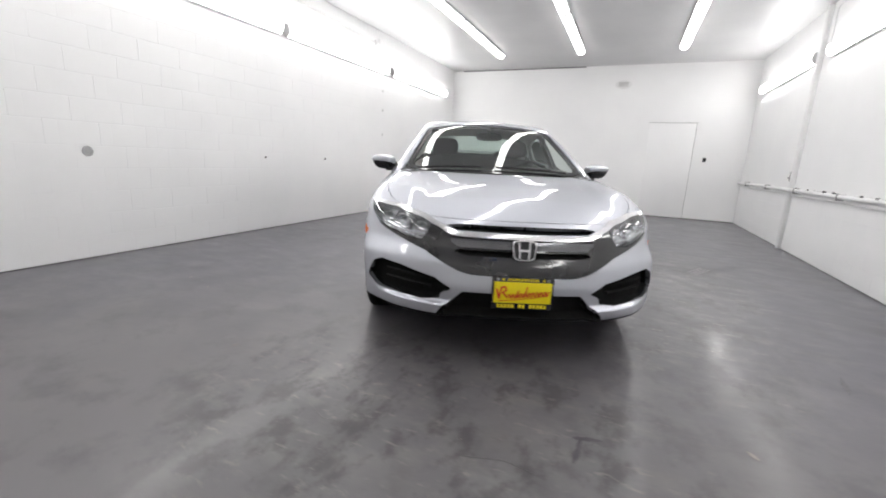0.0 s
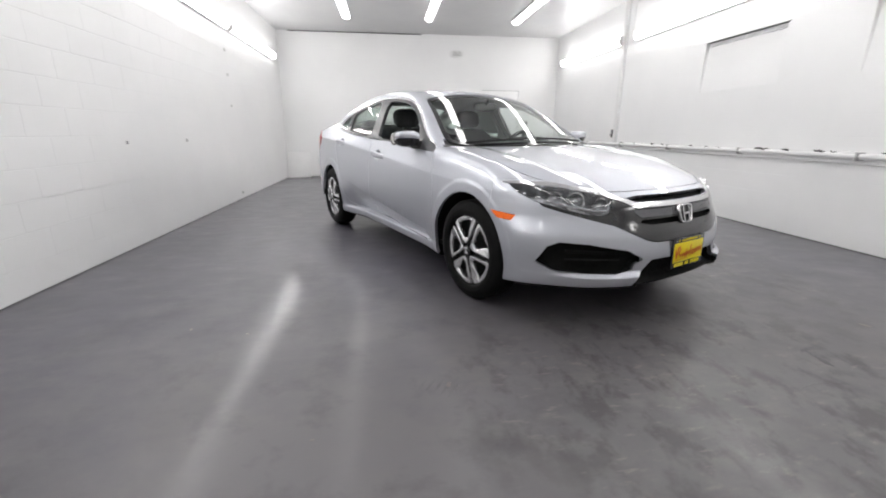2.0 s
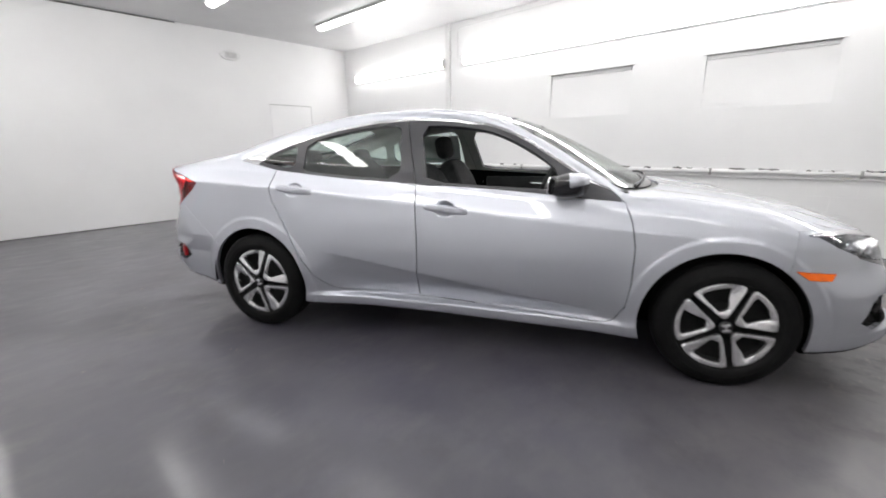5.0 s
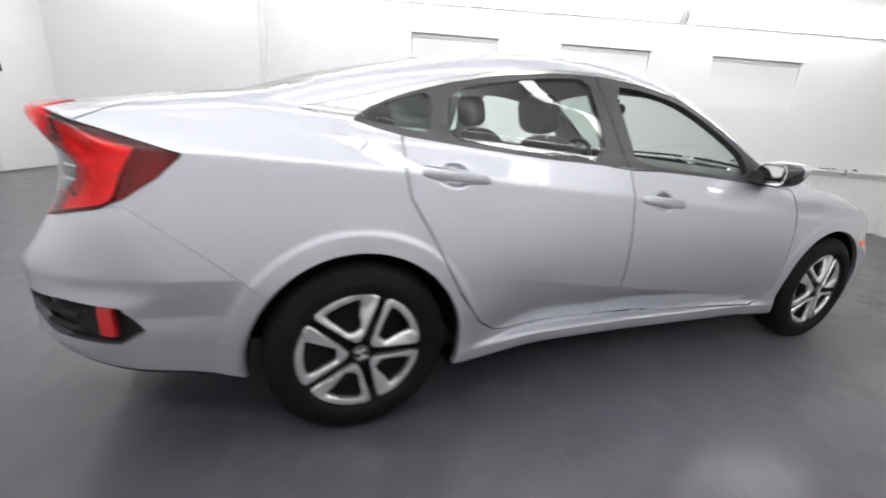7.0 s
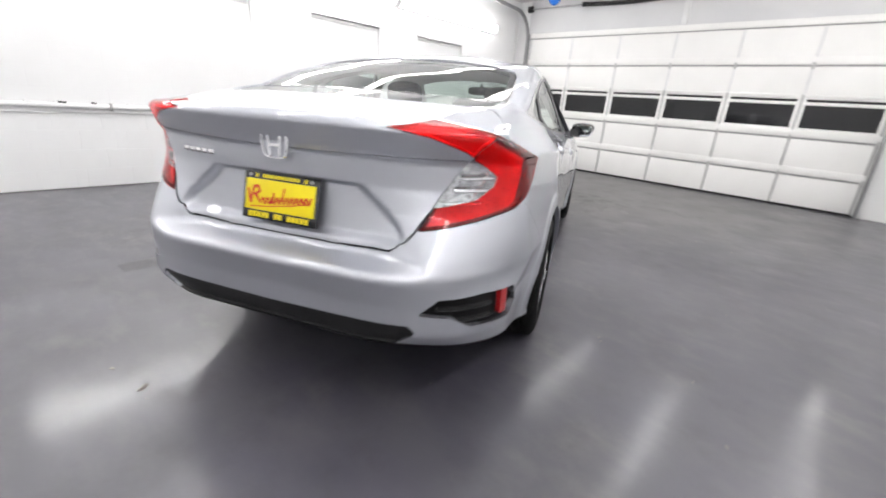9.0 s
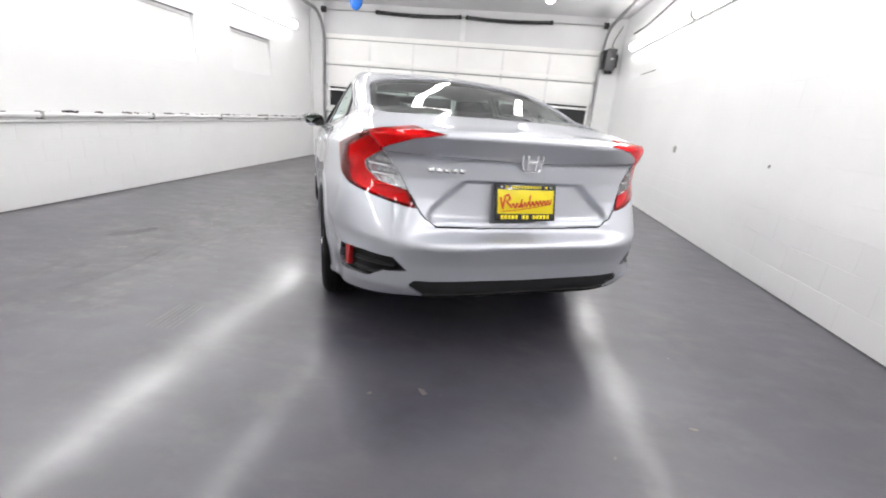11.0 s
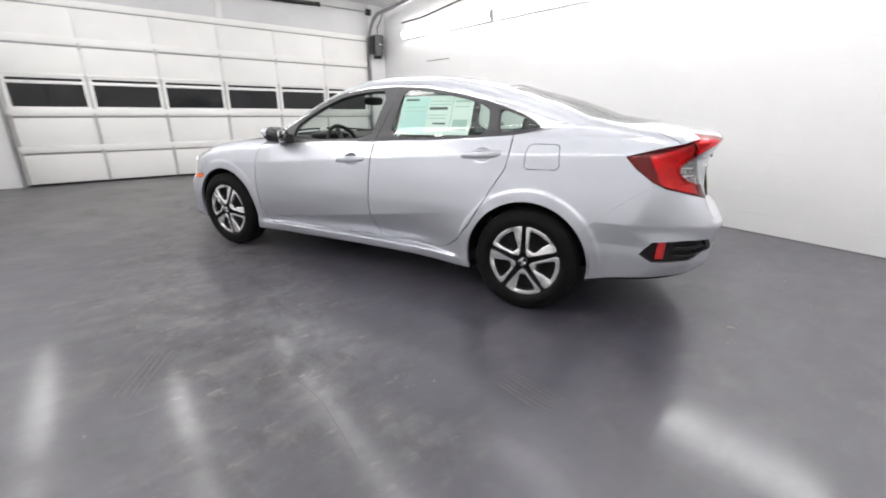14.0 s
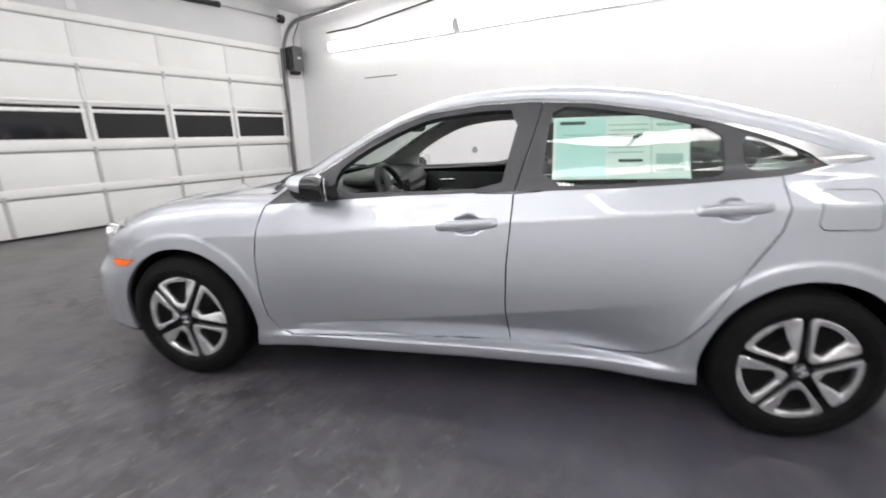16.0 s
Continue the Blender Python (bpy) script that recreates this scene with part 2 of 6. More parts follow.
CABIN = mottled("charcoal_cabin_plastic", (0.022, 0.022, 0.024), (0.034, 0.034, 0.036), 10.0, (0.5, 0.65), relief=0.3, fine=250.0)
CABIN_GREY = mottled("grey_cabin_trim", (0.16, 0.16, 0.165), (0.20, 0.20, 0.205), 10.0, (0.4, 0.5), 0.3)
UNDER = mottled("underbody_black", (0.007, 0.007, 0.007), (0.012, 0.012, 0.012), 10.0, (0.7, 0.9))
nodes_of(UNDER)[1].inputs["Specular IOR Level"].default_value = 0.12
YELLOW = mottled("yellow_plate", (0.85, 0.70, 0.005), (0.80, 0.65, 0.01), 20.0, (0.35, 0.45), relief=0.02)
SIGN_RED = mat("sign_red", (0.60, 0.02, 0.02), 0.4)
PAPER = mottled("white_sticker_paper", (0.86, 0.88, 0.87), (0.82, 0.84, 0.83), 12.0, (0.6, 0.7), relief=0.02)
PAPER_TEAL = mottled("teal_sticker_paper", (0.58, 0.78, 0.78), (0.64, 0.81, 0.81), 12.0, (0.6, 0.7), relief=0.02)
INK = mat("ink_bar", (0.06, 0.08, 0.08), 0.6)
PALE_INK = mat("pale_ink_bar", (0.45, 0.58, 0.54), 0.6)
BROW_CHROME = mottled("satin_brow_chrome", (0.80, 0.80, 0.82), (0.74, 0.74, 0.76), 5.0, (0.14, 0.2), 0.85, relief=0.0)

# ---- building tools ----
def mesh_of(name, verts, faces, material=None, smooth=False):
    me = bpy.data.meshes.new(name)
    me.from_pydata([tuple(v) for v in verts], [], [tuple(f) for f in faces])
    me.update()
    for m in material if isinstance(material, (list, tuple)) else [material] if material else []:
        me.materials.append(m)
    if smooth:
        me.polygons.foreach_set("use_smooth", [True] * len(me.polygons))
    return me


def part(name, bm, material, parent=None, label="", smooth=True, angle=35):
    """Links a bmesh as one mesh object, under a thing or a part if parent is given."""
    me = bpy.data.meshes.new(name)
    bmesh.ops.recalc_face_normals(bm, faces=bm.faces)
    if smooth:
        limit = radians(angle)
        for e in bm.edges:
            e.smooth = len(e.link_faces) != 2 or e.calc_face_angle(0) < limit
        for f in bm.faces:
            f.smooth = True
    bm.to_mesh(me)
    bm.free()
    me.materials.append(material)
    ob = new(name, me)
    if parent:
        ob.parent = parent
    if label:
        ob["label"] = label
    return ob


def empty(name, m, label, category, group="", kind=""):
    ob = new(name)
    ob.matrix_world = m
    return tagged(ob, label, category, group, kind)


def add_box(bm, lo, hi, bevel=0.0, m=None, segments=2):
    """A box between two corners, with rounded edges."""
    lo, hi = Vector(lo), Vector(hi)
    made = bmesh.ops.create_cube(bm, size=1.0)["verts"]
    for v in made:
        v.co = Vector([lo[i] + (v.co[i] + 0.5) * (hi[i] - lo[i]) for i in range(3)])
    if bevel:
        edges = list({e for v in made for e in v.link_edges})
        out = bmesh.ops.bevel(bm, geom=edges, offset=bevel, segments=segments, affect="EDGES", profile=0.5)
        made = list({v for f in out["faces"] for v in f.verts} | {v for v in made if v.is_valid})
    if m is not None:
        bmesh.ops.transform(bm, matrix=m, verts=made)
    return made


def box(lo, hi, bevel=0.0, m=None, segments=2):
    bm = bmesh.new()
    add_box(bm, lo, hi, bevel, m, segments)
    return bm


def add_tube(bm, a, b, r, sides=12, r2=None, caps=True):
    """A round bar from a to b."""
    a, b = Vector(a), Vector(b)
    way = b - a
    turn = way.to_track_quat("Z", "Y").to_matrix().to_4x4()
    made = bmesh.ops.create_cone(bm, cap_ends=caps, segments=sides, radius1=r, radius2=r if r2 is None else r2, depth=way.length)["verts"]
    bmesh.ops.transform(bm, matrix=Matrix.Translation((a + b) / 2) @ turn, verts=made)
    return made


def add_path(bm, points, r, sides=8):
    """A round pipe or cord that follows points."""
    pts = [Vector(p) for p in points]
    rings = []
    side = None
    for i, p in enumerate(pts):
        way = (pts[min(i + 1, len(pts) - 1)] - pts[max(i - 1, 0)]).normalized()
        if side is None:
            side = way.orthogonal().normalized()
        side = (side - way * side.dot(way)).normalized()
        up = way.cross(side)
        rings.append([bm.verts.new(p + r * (math.cos(2 * math.pi * k / sides) * side + math.sin(2 * math.pi * k / sides) * up)) for k in range(sides)])
    for a, b in zip(rings, rings[1:]):
        for k in range(sides):
            bm.faces.new((a[k], a[(k + 1) % sides], b[(k + 1) % sides], b[k]))
    bm.faces.new(rings[0][::-1])
    bm.faces.new(rings[-1])


def add_lathe(bm, profile, steps=48, axis="X", sweep=2 * math.pi):
    """Turns (along, radius) points round an axis."""
    rings = []
    full = abs(sweep - 2 * math.pi) < 1e-6
    for i in range(steps if full else steps + 1):
        a = sweep * i / steps
        ring = []
        for d, r in profile:
            c, s = r * math.cos(a), r * math.sin(a)
            ring.append(bm.verts.new((d, c, s) if axis == "X" else (c, d, s) if axis == "Y" else (c, s, d)))
        rings.append(ring)
    for i in range(steps):
        one, two = rings[i], rings[(i + 1) % len(rings)]
        for k in range(len(profile) - 1):
            bm.faces.new((one[k], one[k + 1], two[k + 1], two[k]))


def add_prism(bm, outline, lo, hi, axis="X", m=None):
    """A flat outline given depth from lo to hi along an axis."""
    place = {"X": lambda d, a, b: (d, a, b), "Y": lambda d, a, b: (a, d, b), "Z": lambda d, a, b: (a, b, d)}[axis]
    one = [bm.verts.new(place(lo, *q)) for q in outline]
    two = [bm.verts.new(place(hi, *q)) for q in outline]
    n = len(outline)
    bm.faces.new(one)
    bm.faces.new(two[::-1])
    for i in range(n):
        bm.faces.new((one[i], two[i], two[(i + 1) % n], one[(i + 1) % n]))
    if m is not None:
        bmesh.ops.transform(bm, matrix=m, verts=one + two)
    return one + two


def bevelled(bm, offset, segments=2, angle=30):
    edges = [e for e in bm.edges if len(e.link_faces) == 2 and e.calc_face_angle(0) > radians(angle)]
    bmesh.ops.bevel(bm, geom=edges, offset=offset, segments=segments, affect="EDGES", profile=0.5, clamp_overlap=True)
    return bm

# ---- the room: left wall, right wall, back wall, and the wall with the sectional door ----
XL, XR, YB, YD, TOP = -3.6, 2.9, 7.6, -4.3, 3.2
THICK = 0.25
JOINT = 0.003
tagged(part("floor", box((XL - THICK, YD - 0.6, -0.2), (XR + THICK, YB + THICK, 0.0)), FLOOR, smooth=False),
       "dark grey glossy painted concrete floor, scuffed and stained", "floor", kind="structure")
tagged(part("ceiling", box((XL - THICK, YD - 0.6, TOP), (XR + THICK, YB + THICK, TOP + 0.2)), CEILING, smooth=False),
       "pale grey smooth painted garage ceiling", "ceiling", kind="structure")
wall_left = part("wall_left", box((XL - THICK, YD - 0.6, 0), (XL - JOINT, YB + THICK, TOP)), WALL_Y, smooth=False)
tagged(wall_left, "white painted concrete block wall, lightly marked", "wall", kind="structure")
tagged(part("wall_back", box((XL, YB, 0), (XR, YB + THICK, TOP)), WALL_X, smooth=False),
       "plain white painted back wall of the garage", "wall", kind="structure")

# right wall with three blocked-up window niches
NICHES = [(1.43, 2.58), (-0.56, 0.60), (-2.52, -1.38)]
SILL, LINTEL, NICHE_DEEP = 1.55, 2.15, 0.05
BLOCK_TOP = 0.8
bm = bmesh.new()
add_box(bm, (XR + JOINT, YD - 0.6, 0), (XR + THICK, YB + THICK, BLOCK_TOP))
edge = YD - 0.6
for lo, hi in sorted(NICHES) + [(YB + THICK, None)]:
    add_box(bm, (XR, edge, BLOCK_TOP), (XR + THICK, lo, TOP))
    if hi is not None:
        add_box(bm, (XR, lo, BLOCK_TOP), (XR + THICK, hi, SILL))
        add_box(bm, (XR, lo, LINTEL), (XR + THICK, hi, TOP))
        edge = hi
wall_right = part("wall_right", bm, WALL_Y, smooth=False)
tagged(wall_right, "white painted block wall with three blocked-up window niches", "wall", kind="structure")
for k, (lo, hi) in enumerate(NICHES):
    bm = bmesh.new()
    add_prism(bm, [(XR + 0.003, SILL), (XR + THICK - 0.01, SILL), (XR + THICK - 0.01, LINTEL), (XR + NICHE_DEEP, LINTEL)], lo, hi, "Y")
    niche = part("window_%d" % (k + 1), bm, WALL_Y, smooth=False)
    tagged(niche, "blocked-up window niche painted white like the wall", "window", kind="structure")
    part("lintel", box((XR - 0.012, lo - 0.03, LINTEL), (XR + 0.05, hi + 0.03, LINTEL + 0.012), 0.003), TRIM, niche, "thin steel lintel edge")
    part("sash", box((XR + NICHE_DEEP - 0.02, lo + 0.02, LINTEL - 0.05), (XR + NICHE_DEEP + 0.004, hi - 0.02, LINTEL - 0.004), 0.004), TRIM, niche)


def fitting(length, light_label, group, tube):
    """A strip light on its tray: steel tray, lit wraparound diffuser, two end caps. It lies along y and hangs below z = 0."""
    thing = empty("strip_light", Matrix.Identity(4), light_label, "light fixture", group)
    part("tray", box((-0.085, -length / 2, -0.03), (0.085, length / 2, 0.0), 0.004), TRIM, thing)
    bm = bmesh.new()
    outline = [(0.072 * math.cos(a) * (1.0 if abs(math.cos(a)) < 0.95 else 1), -0.03 - 0.055 * math.sin(a)) for a in np.linspace(0, math.pi, 13)]
    add_prism(bm, outline, -length / 2 + 0.02, length / 2 - 0.02, "Y")
    part("diffuser", bm, tube, thing, "glowing white diffuser")
    for s in (-1, 1):
        bm = bmesh.new()
        outline = [(0.076 * math.cos(a), -0.03 - 0.06 * math.sin(a)) for a in np.linspace(0, math.pi, 13)]
        ends = sorted((s * (length / 2 - 0.02), s * length / 2))
        add_prism(bm, outline, ends[0], ends[1], "Y")
        part("end_cap", bm, TRIM, thing)
    return thing


ceil_light = fitting(2.30, "long white ceiling strip light, switched on", "ceiling strip lights", TUBE)
first = True
for x in (-1.96, -0.37, 1.38):
    for k in range(4):
        m = pose(x, 6.16 - 1.15 - 2.33 * k, TOP - 0.005)
        if first:
            ceil_light.matrix_basis, first = m, False
        else:
            copy_thing(ceil_light, m)
wall_light = fitting(2.54, "long white strip light on the wall, switched on", "wall strip lights", WALL_TUBE)
first = True
for x, lean, spans in ((XL, 90, (5.75, 3.05, 0.42, -2.2)), (XR, -90, (5.92, 2.95, 0.44, -2.18))):
    for y in spans:
        m = pose(x, y, 2.58, 0, lean * -1, 0)
        if first:
            wall_light.matrix_basis, first = m, False
        else:
            copy_thing(wall_light, m)


# ---- the sectional door and its wall ----
DL, DR, DTOP = -3.17, 2.57, 2.61
bm = bmesh.new()
add_box(bm, (XL, YD - 0.25, 0), (DL - 0.06, YD + 0.02, TOP))
add_box(bm, (DR + 0.06, YD - 0.25, 0), (XR, YD + 0.02, TOP))
tagged(part("wall_door", bm, WALL_X, smooth=False), "white painted wall round the sectional garage door", "wall", kind="structure")
# the header is greyer than the wall beside the door
tagged(part("wall_header", box((DL - 0.06, YD - 0.25, DTOP - 0.02), (DR + 0.06, YD + 0.02, TOP)), CEILING, smooth=False), "pale grey wall above the sectional garage door", "wall", kind="structure")
tagged(part("wall_outside", box((XL - 0.2, YD - 0.62, 0), (XR + 0.2, YD - 0.5, TOP)), BLACK_METAL, smooth=False), "dark night outside the garage door", "wall", kind="structure")

door = tagged(part("door_1", box((DL - 0.02, YD - 0.06, 0.02), (DR + 0.02, YD - 0.012, DTOP)), DOOR_WHITE, smooth=False),
              "closed white sectional garage door with a row of dark panes", "garage door", kind="structure")
cols = [DR - 0.015 - (DR - DL - 0.03) * k / 6 for k in range(7)]
JOINTS = (0.0, 0.47, 1.0, 1.555, 1.99, DTOP)
for row in range(5):
    z0, z1 = JOINTS[row], JOINTS[row + 1]
    for k in range(6):
        a, b = cols[k + 1] + 0.022, cols[k] - 0.022
        if row != 2:
            part("door_panel", box((a, YD - 0.014, z0 + 0.030), (b, YD + 0.0, z1 - 0.012), 0.005), DOOR_WHITE, door)
        else:
            part("pane", box((a + 0.03, YD - 0.020, 1.140), (b - 0.03, YD - 0.010, 1.540)), DARK_PANE, door, "dark window pane", smooth=False)
            part("pane_frame", box((a, YD - 0.012, z0 + 0.030), (b, YD + 0.010, 1.145), 0.006), DOOR_WHITE, door)
            part("glazing_bar", box((a, YD - 0.004, 1.460), (b, YD + 0.014, 1.505), 0.006), DOOR_WHITE, door)
    if row < 4:
        part("section_joint", box((DL, YD - 0.014, z1 - 0.012), (DR, YD + 0.002, z1 + 0.014), 0.003), DOOR_GREY if row != 2 else DOOR_WHITE, door, "joint between door sections")
        part("section_rail", box((DL, YD - 0.014, z1 + 0.016), (DR, YD + 0.016, z1 + (0.115 if row != 2 else 0.05)), 0.008), DOOR_WHITE, door)
    for k in range(7):
        x = cols[k]
        if row == 2:
            part("stile", box((x - 0.058, YD - 0.014, z0 + 0.03), (x + 0.058, YD + 0.004, z1), 0.005), DOOR_WHITE, door, "white stile between panes")
            part("stile_edge", box((x - 0.014, YD + 0.004, z0 + 0.05), (x + 0.014, YD + 0.012, z1 - 0.02), 0.003), DOOR_STILE, door)
        else:
            part("stile", box((x - 0.021, YD - 0.014, z0 + 0.006), (x + 0.021, YD + 0.003, z1 - 0.012), 0.004), DOOR_STILE if row < 2 else TRIM, door, "pale door stile")
part("top_rail", box((DL, YD - 0.014, 2.515), (DR, YD + 0.030, DTOP - 0.004), 0.010), DOOR_WHITE, door)
part("top_rail_lip", box((DL, YD - 0.010, 2.498), (DR, YD + 0.012, 2.514), 0.003), DOOR_GREY, door)
for k in range(7):
    for z in JOINTS[1:5]:
        x = cols[k]
        part("hinge", box((x - 0.020, YD + 0.004, z - 0.045), (x + 0.020, YD + 0.024, z + 0.045), 0.006), DOOR_STILE, door)
part("bottom_seal", box((DL, YD - 0.05, 0.0), (DR, YD + 0.006, 0.03), 0.008), BLACK_PLASTIC, door, "black rubber bottom seal")


def rail(x, side):
    """A steel door track that climbs beside the door, bends, and runs back under the ceiling."""
    pts = [(x, YD + 0.06, 0.0), (x, YD + 0.06, 2.45)]
    pts += [(x, YD + 0.06 + 0.50 * (1 - math.cos(a)), 2.45 + 0.52 * math.sin(a)) for a in np.linspace(0.1, math.pi / 2, 10)]
    pts += [(x, YD + 3.1, 3.10)]
    bm = bmesh.new()
    rows = []
    for i, q in enumerate(pts):
        d = Vector(pts[min(i + 1, len(pts) - 1)]) - Vector(pts[max(i - 1, 0)])
        d.normalize()
        up = Vector((0, -d.z, d.y))
        rows.append([bm.verts.new(Vector(q) + Vector((u * side, 0, 0)) + up * v) for u, v in ((-0.012, -0.028), (0.022, -0.028), (0.022, 0.028), (-0.012, 0.028), (-0.012, 0.022), (0.017, 0.022), (0.017, -0.022), (-0.012, -0.022))])
    for one, two in zip(rows, rows[1:]):
        for i in range(8):
            bm.faces.new((one[i], one[(i + 1) % 8], two[(i + 1) % 8], two[i]))
    ob = part("door_track", bm, STEEL)
    return tagged(ob, "galvanised steel garage door track, bent towards the ceiling", "door track", "door tracks")


rail(DL - 0.035, -1)
rail(DR + 0.035, 1)

shaft = empty("torsion_spring", pose(0, YD + 0.10, 3.04), "black torsion springs on a steel shaft above the garage door", "door spring")
bm = bmesh.new()
add_tube(bm, (DL - 0.08, 0, 0), (DR + 0.08, 0, 0), 0.013, 12)
part("shaft", bm, STEEL, shaft)
for a, b in ((1.43, -0.30), (-0.44, -2.13)):
    n = int(abs(a - b) / 0.021)
    bm = bmesh.new()
    coil = []
    for k in range(n * 8 + 1):
        f = k / (n * 8)
        sag = -0.028 * math.sin(math.pi * f)
        coil.append((a + (b - a) * f, 0.030 * math.cos(k * math.pi / 4), 0.030 * math.sin(k * math.pi / 4) + sag))
    add_path(bm, coil, 0.0085, 5)
    part("spring", bm, BLACK_METAL, shaft, "black coil spring")
    for x in (a, b):
        bm = bmesh.new()
        add_tube(bm, (x - 0.025, 0, 0), (x + 0.025, 0, 0), 0.042, 16)
        part("cone", bm, BLACK_METAL, shaft)
for x in (DL - 0.02, DR + 0.02):
    bm = bmesh.new()
    add_lathe(bm, [(-0.04, 0.013), (-0.04, 0.062), (-0.03, 0.066), (-0.025, 0.055), (0.025, 0.055), (0.03, 0.066), (0.04, 0.062), (0.04, 0.013)], 24, "X")
    bmesh.ops.transform(bm, matrix=Matrix.Translation((x, 0, 0)), verts=bm.verts)
    part("cable_drum", bm, BLACK_METAL, shaft, "dark cable drum")
part("centre_bracket", box((-0.42, -0.085, -0.42), (-0.32, -0.06, 0.10), 0.006), TRIM, shaft, "white bracket board")

opener = empty("door_opener", pose(-3.44, YD + 0.02, 2.42), "grey and black wall-mounted garage door motor", "door motor")
part("motor_case", box((-0.02, 0.03, -0.19), (0.17, 0.22, 0.21), 0.02), GREY_PLASTIC, opener)
part("gear_case", box((0.15, 0.02, -0.16), (0.23, 0.18, 0.18), 0.015), BLACK_PLASTIC, opener)
part("rear_case", box((-0.07, 0.0, -0.12), (-0.02, 0.14, 0.12), 0.012), BLACK_PLASTIC, opener)
part("case_badge", box((0.03, 0.219, 0.01), (0.09, 0.224, 0.04), 0.002), TRIM, opener, "small pale plate")
part("lower_case", box((0.0, 0.03, -0.24), (0.14, 0.16, -0.165), 0.015), BLACK_PLASTIC, opener)
bm = bmesh.new()
add_path(bm, [(0.06, 0.1, 0.19), (0.07, 0.12, 0.35), (0.0, 0.12, 0.48), (-0.05, 0.15, 0.62)], 0.008, 8)
part("cable", bm, BLACK_PLASTIC, opener)

bm = bmesh.new()
rows = []
for j in range(13):
    a = -math.pi / 2 + math.pi * j / 12
    r = 0.125 * math.cos(a) * (1 + 0.12 * math.sin(a))
    rows.append([bm.verts.new((r * math.cos(2 * math.pi * i / 20), r * math.sin(2 * math.pi * i / 20), 0.15 * math.sin(a))) for i in range(20)])
for one, two in zip(rows, rows[1:]):
    for i in range(20):
        bm.faces.new((one[i], one[(i + 1) % 20], two[(i + 1) % 20], two[i]))
bmesh.ops.remove_doubles(bm, verts=bm.verts, dist=1e-5)
bmesh.ops.transform(bm, matrix=pose(1.66, -3.52, 3.06), verts=bm.verts)
tagged(part("balloon", bm, mat("blue_rubber", (0.03, 0.20, 0.75), 0.25)), "shiny blue balloon resting under the ceiling", "balloon")

bm = bmesh.new()
add_path(bm, [(XL + 0.04, -3.5, 2.80), (XL + 0.045, -2.8, 2.80), (XL + 0.04, -2.2, 2.86), (XL + 0.05, -1.6, 2.91), (XL + 0.04, -1.0, 2.97), (XL + 0.04, 0.4, 3.02)], 0.013, 8)
tagged(part("cable", bm, BLACK_PLASTIC), "black cable clipped high along the white wall", "cable")
bm = bmesh.new()
add_path(bm, [(XL + 0.02, 0.4, 3.02), (XL + 0.02, 3.93, 2.99)], 0.012, 8)
add_box(bm, (XL, 3.93, 2.93), (XL + 0.05, 4.03, 3.04), 0.006)
tagged(part("conduit", bm, TRIM), "white conduit with a junction box near the ceiling", "conduit")

# right wall: the long wrapped pipe, the thin conduit below, the post
pipe = empty("wall_pipe", Matrix.Identity(4), "white wrapped pipe along the wall with torn dark insulation", "pipe")
bm = bmesh.new()
rng = random.Random(4)
run = [(XR - 0.045, 7.55 - 0.1 * k, 0.835 + 0.004 * rng.uniform(-1, 1)) for k in range(117)]
run += [(XR - 0.045, -4.14, 0.86), (XR - 0.045, -4.18, 0.92)] + [(XR - 0.045, -4.18, 1.0 + 0.2 * k) for k in range(11)]
add_path(bm, run, 0.026, 10)
part("pipe_run", bm, TRIM, pipe)
for k in range(96):
    y = rng.uniform(-3.9, 4.4)
    n = rng.choice((0.04, 0.06, 0.10, 0.16))
    bm = bmesh.new()
    pts = [(XR - 0.045 + rng.uniform(-0.012, 0.006), y + n * (i / 4 - 0.5), 0.858 + rng.uniform(-0.004, 0.014)) for i in range(5)]
    add_path(bm, pts, rng.uniform(0.005, 0.013), 5)
    dark = rng.random() < 0.5
    part("torn_wrap", bm, BLACK_PLASTIC if dark else TRIM, pipe, "torn scrap of insulation")
for k in range(9):
    y = 6.9 - 1.3 * k
    bm = bmesh.new()
    add_box(bm, (XR - 0.075, y - 0.012, 0.795), (XR, y + 0.012, 0.870), 0.004)
    part("pipe_clamp", bm, DOOR_GREY, pipe)
bm = bmesh.new()
add_path(bm, [(XR - 0.018, 7.55, 0.775)] + [(XR - 0.018, 7.4 - 0.4 * k, 0.775 + 0.004 * math.sin(k * 1.3)) for k in range(29)] + [(XR - 0.018, -4.2, 0.775)], 0.013, 8)
tagged(part("conduit", bm, TRIM), "thin white conduit below the wrapped pipe", "conduit")
tagged(part("wall_post", box((XR - 0.05, 4.52, 0), (XR, 4.61, TOP), 0.006), TRIM), "white painted post standing against the wall", "post")
bm = bmesh.new()
add_box(bm, (XR - 0.028, 4.68, 0.95), (XR - 0.004, 4.72, 1.09), 0.006)
add_tube(bm, (XR - 0.03, 4.70, 1.0), (XR - 0.05, 4.70, 1.0), 0.012, 10)
tagged(part("wall_switch", bm, GREY_PLASTIC), "small dark switch box on the white wall", "switch")

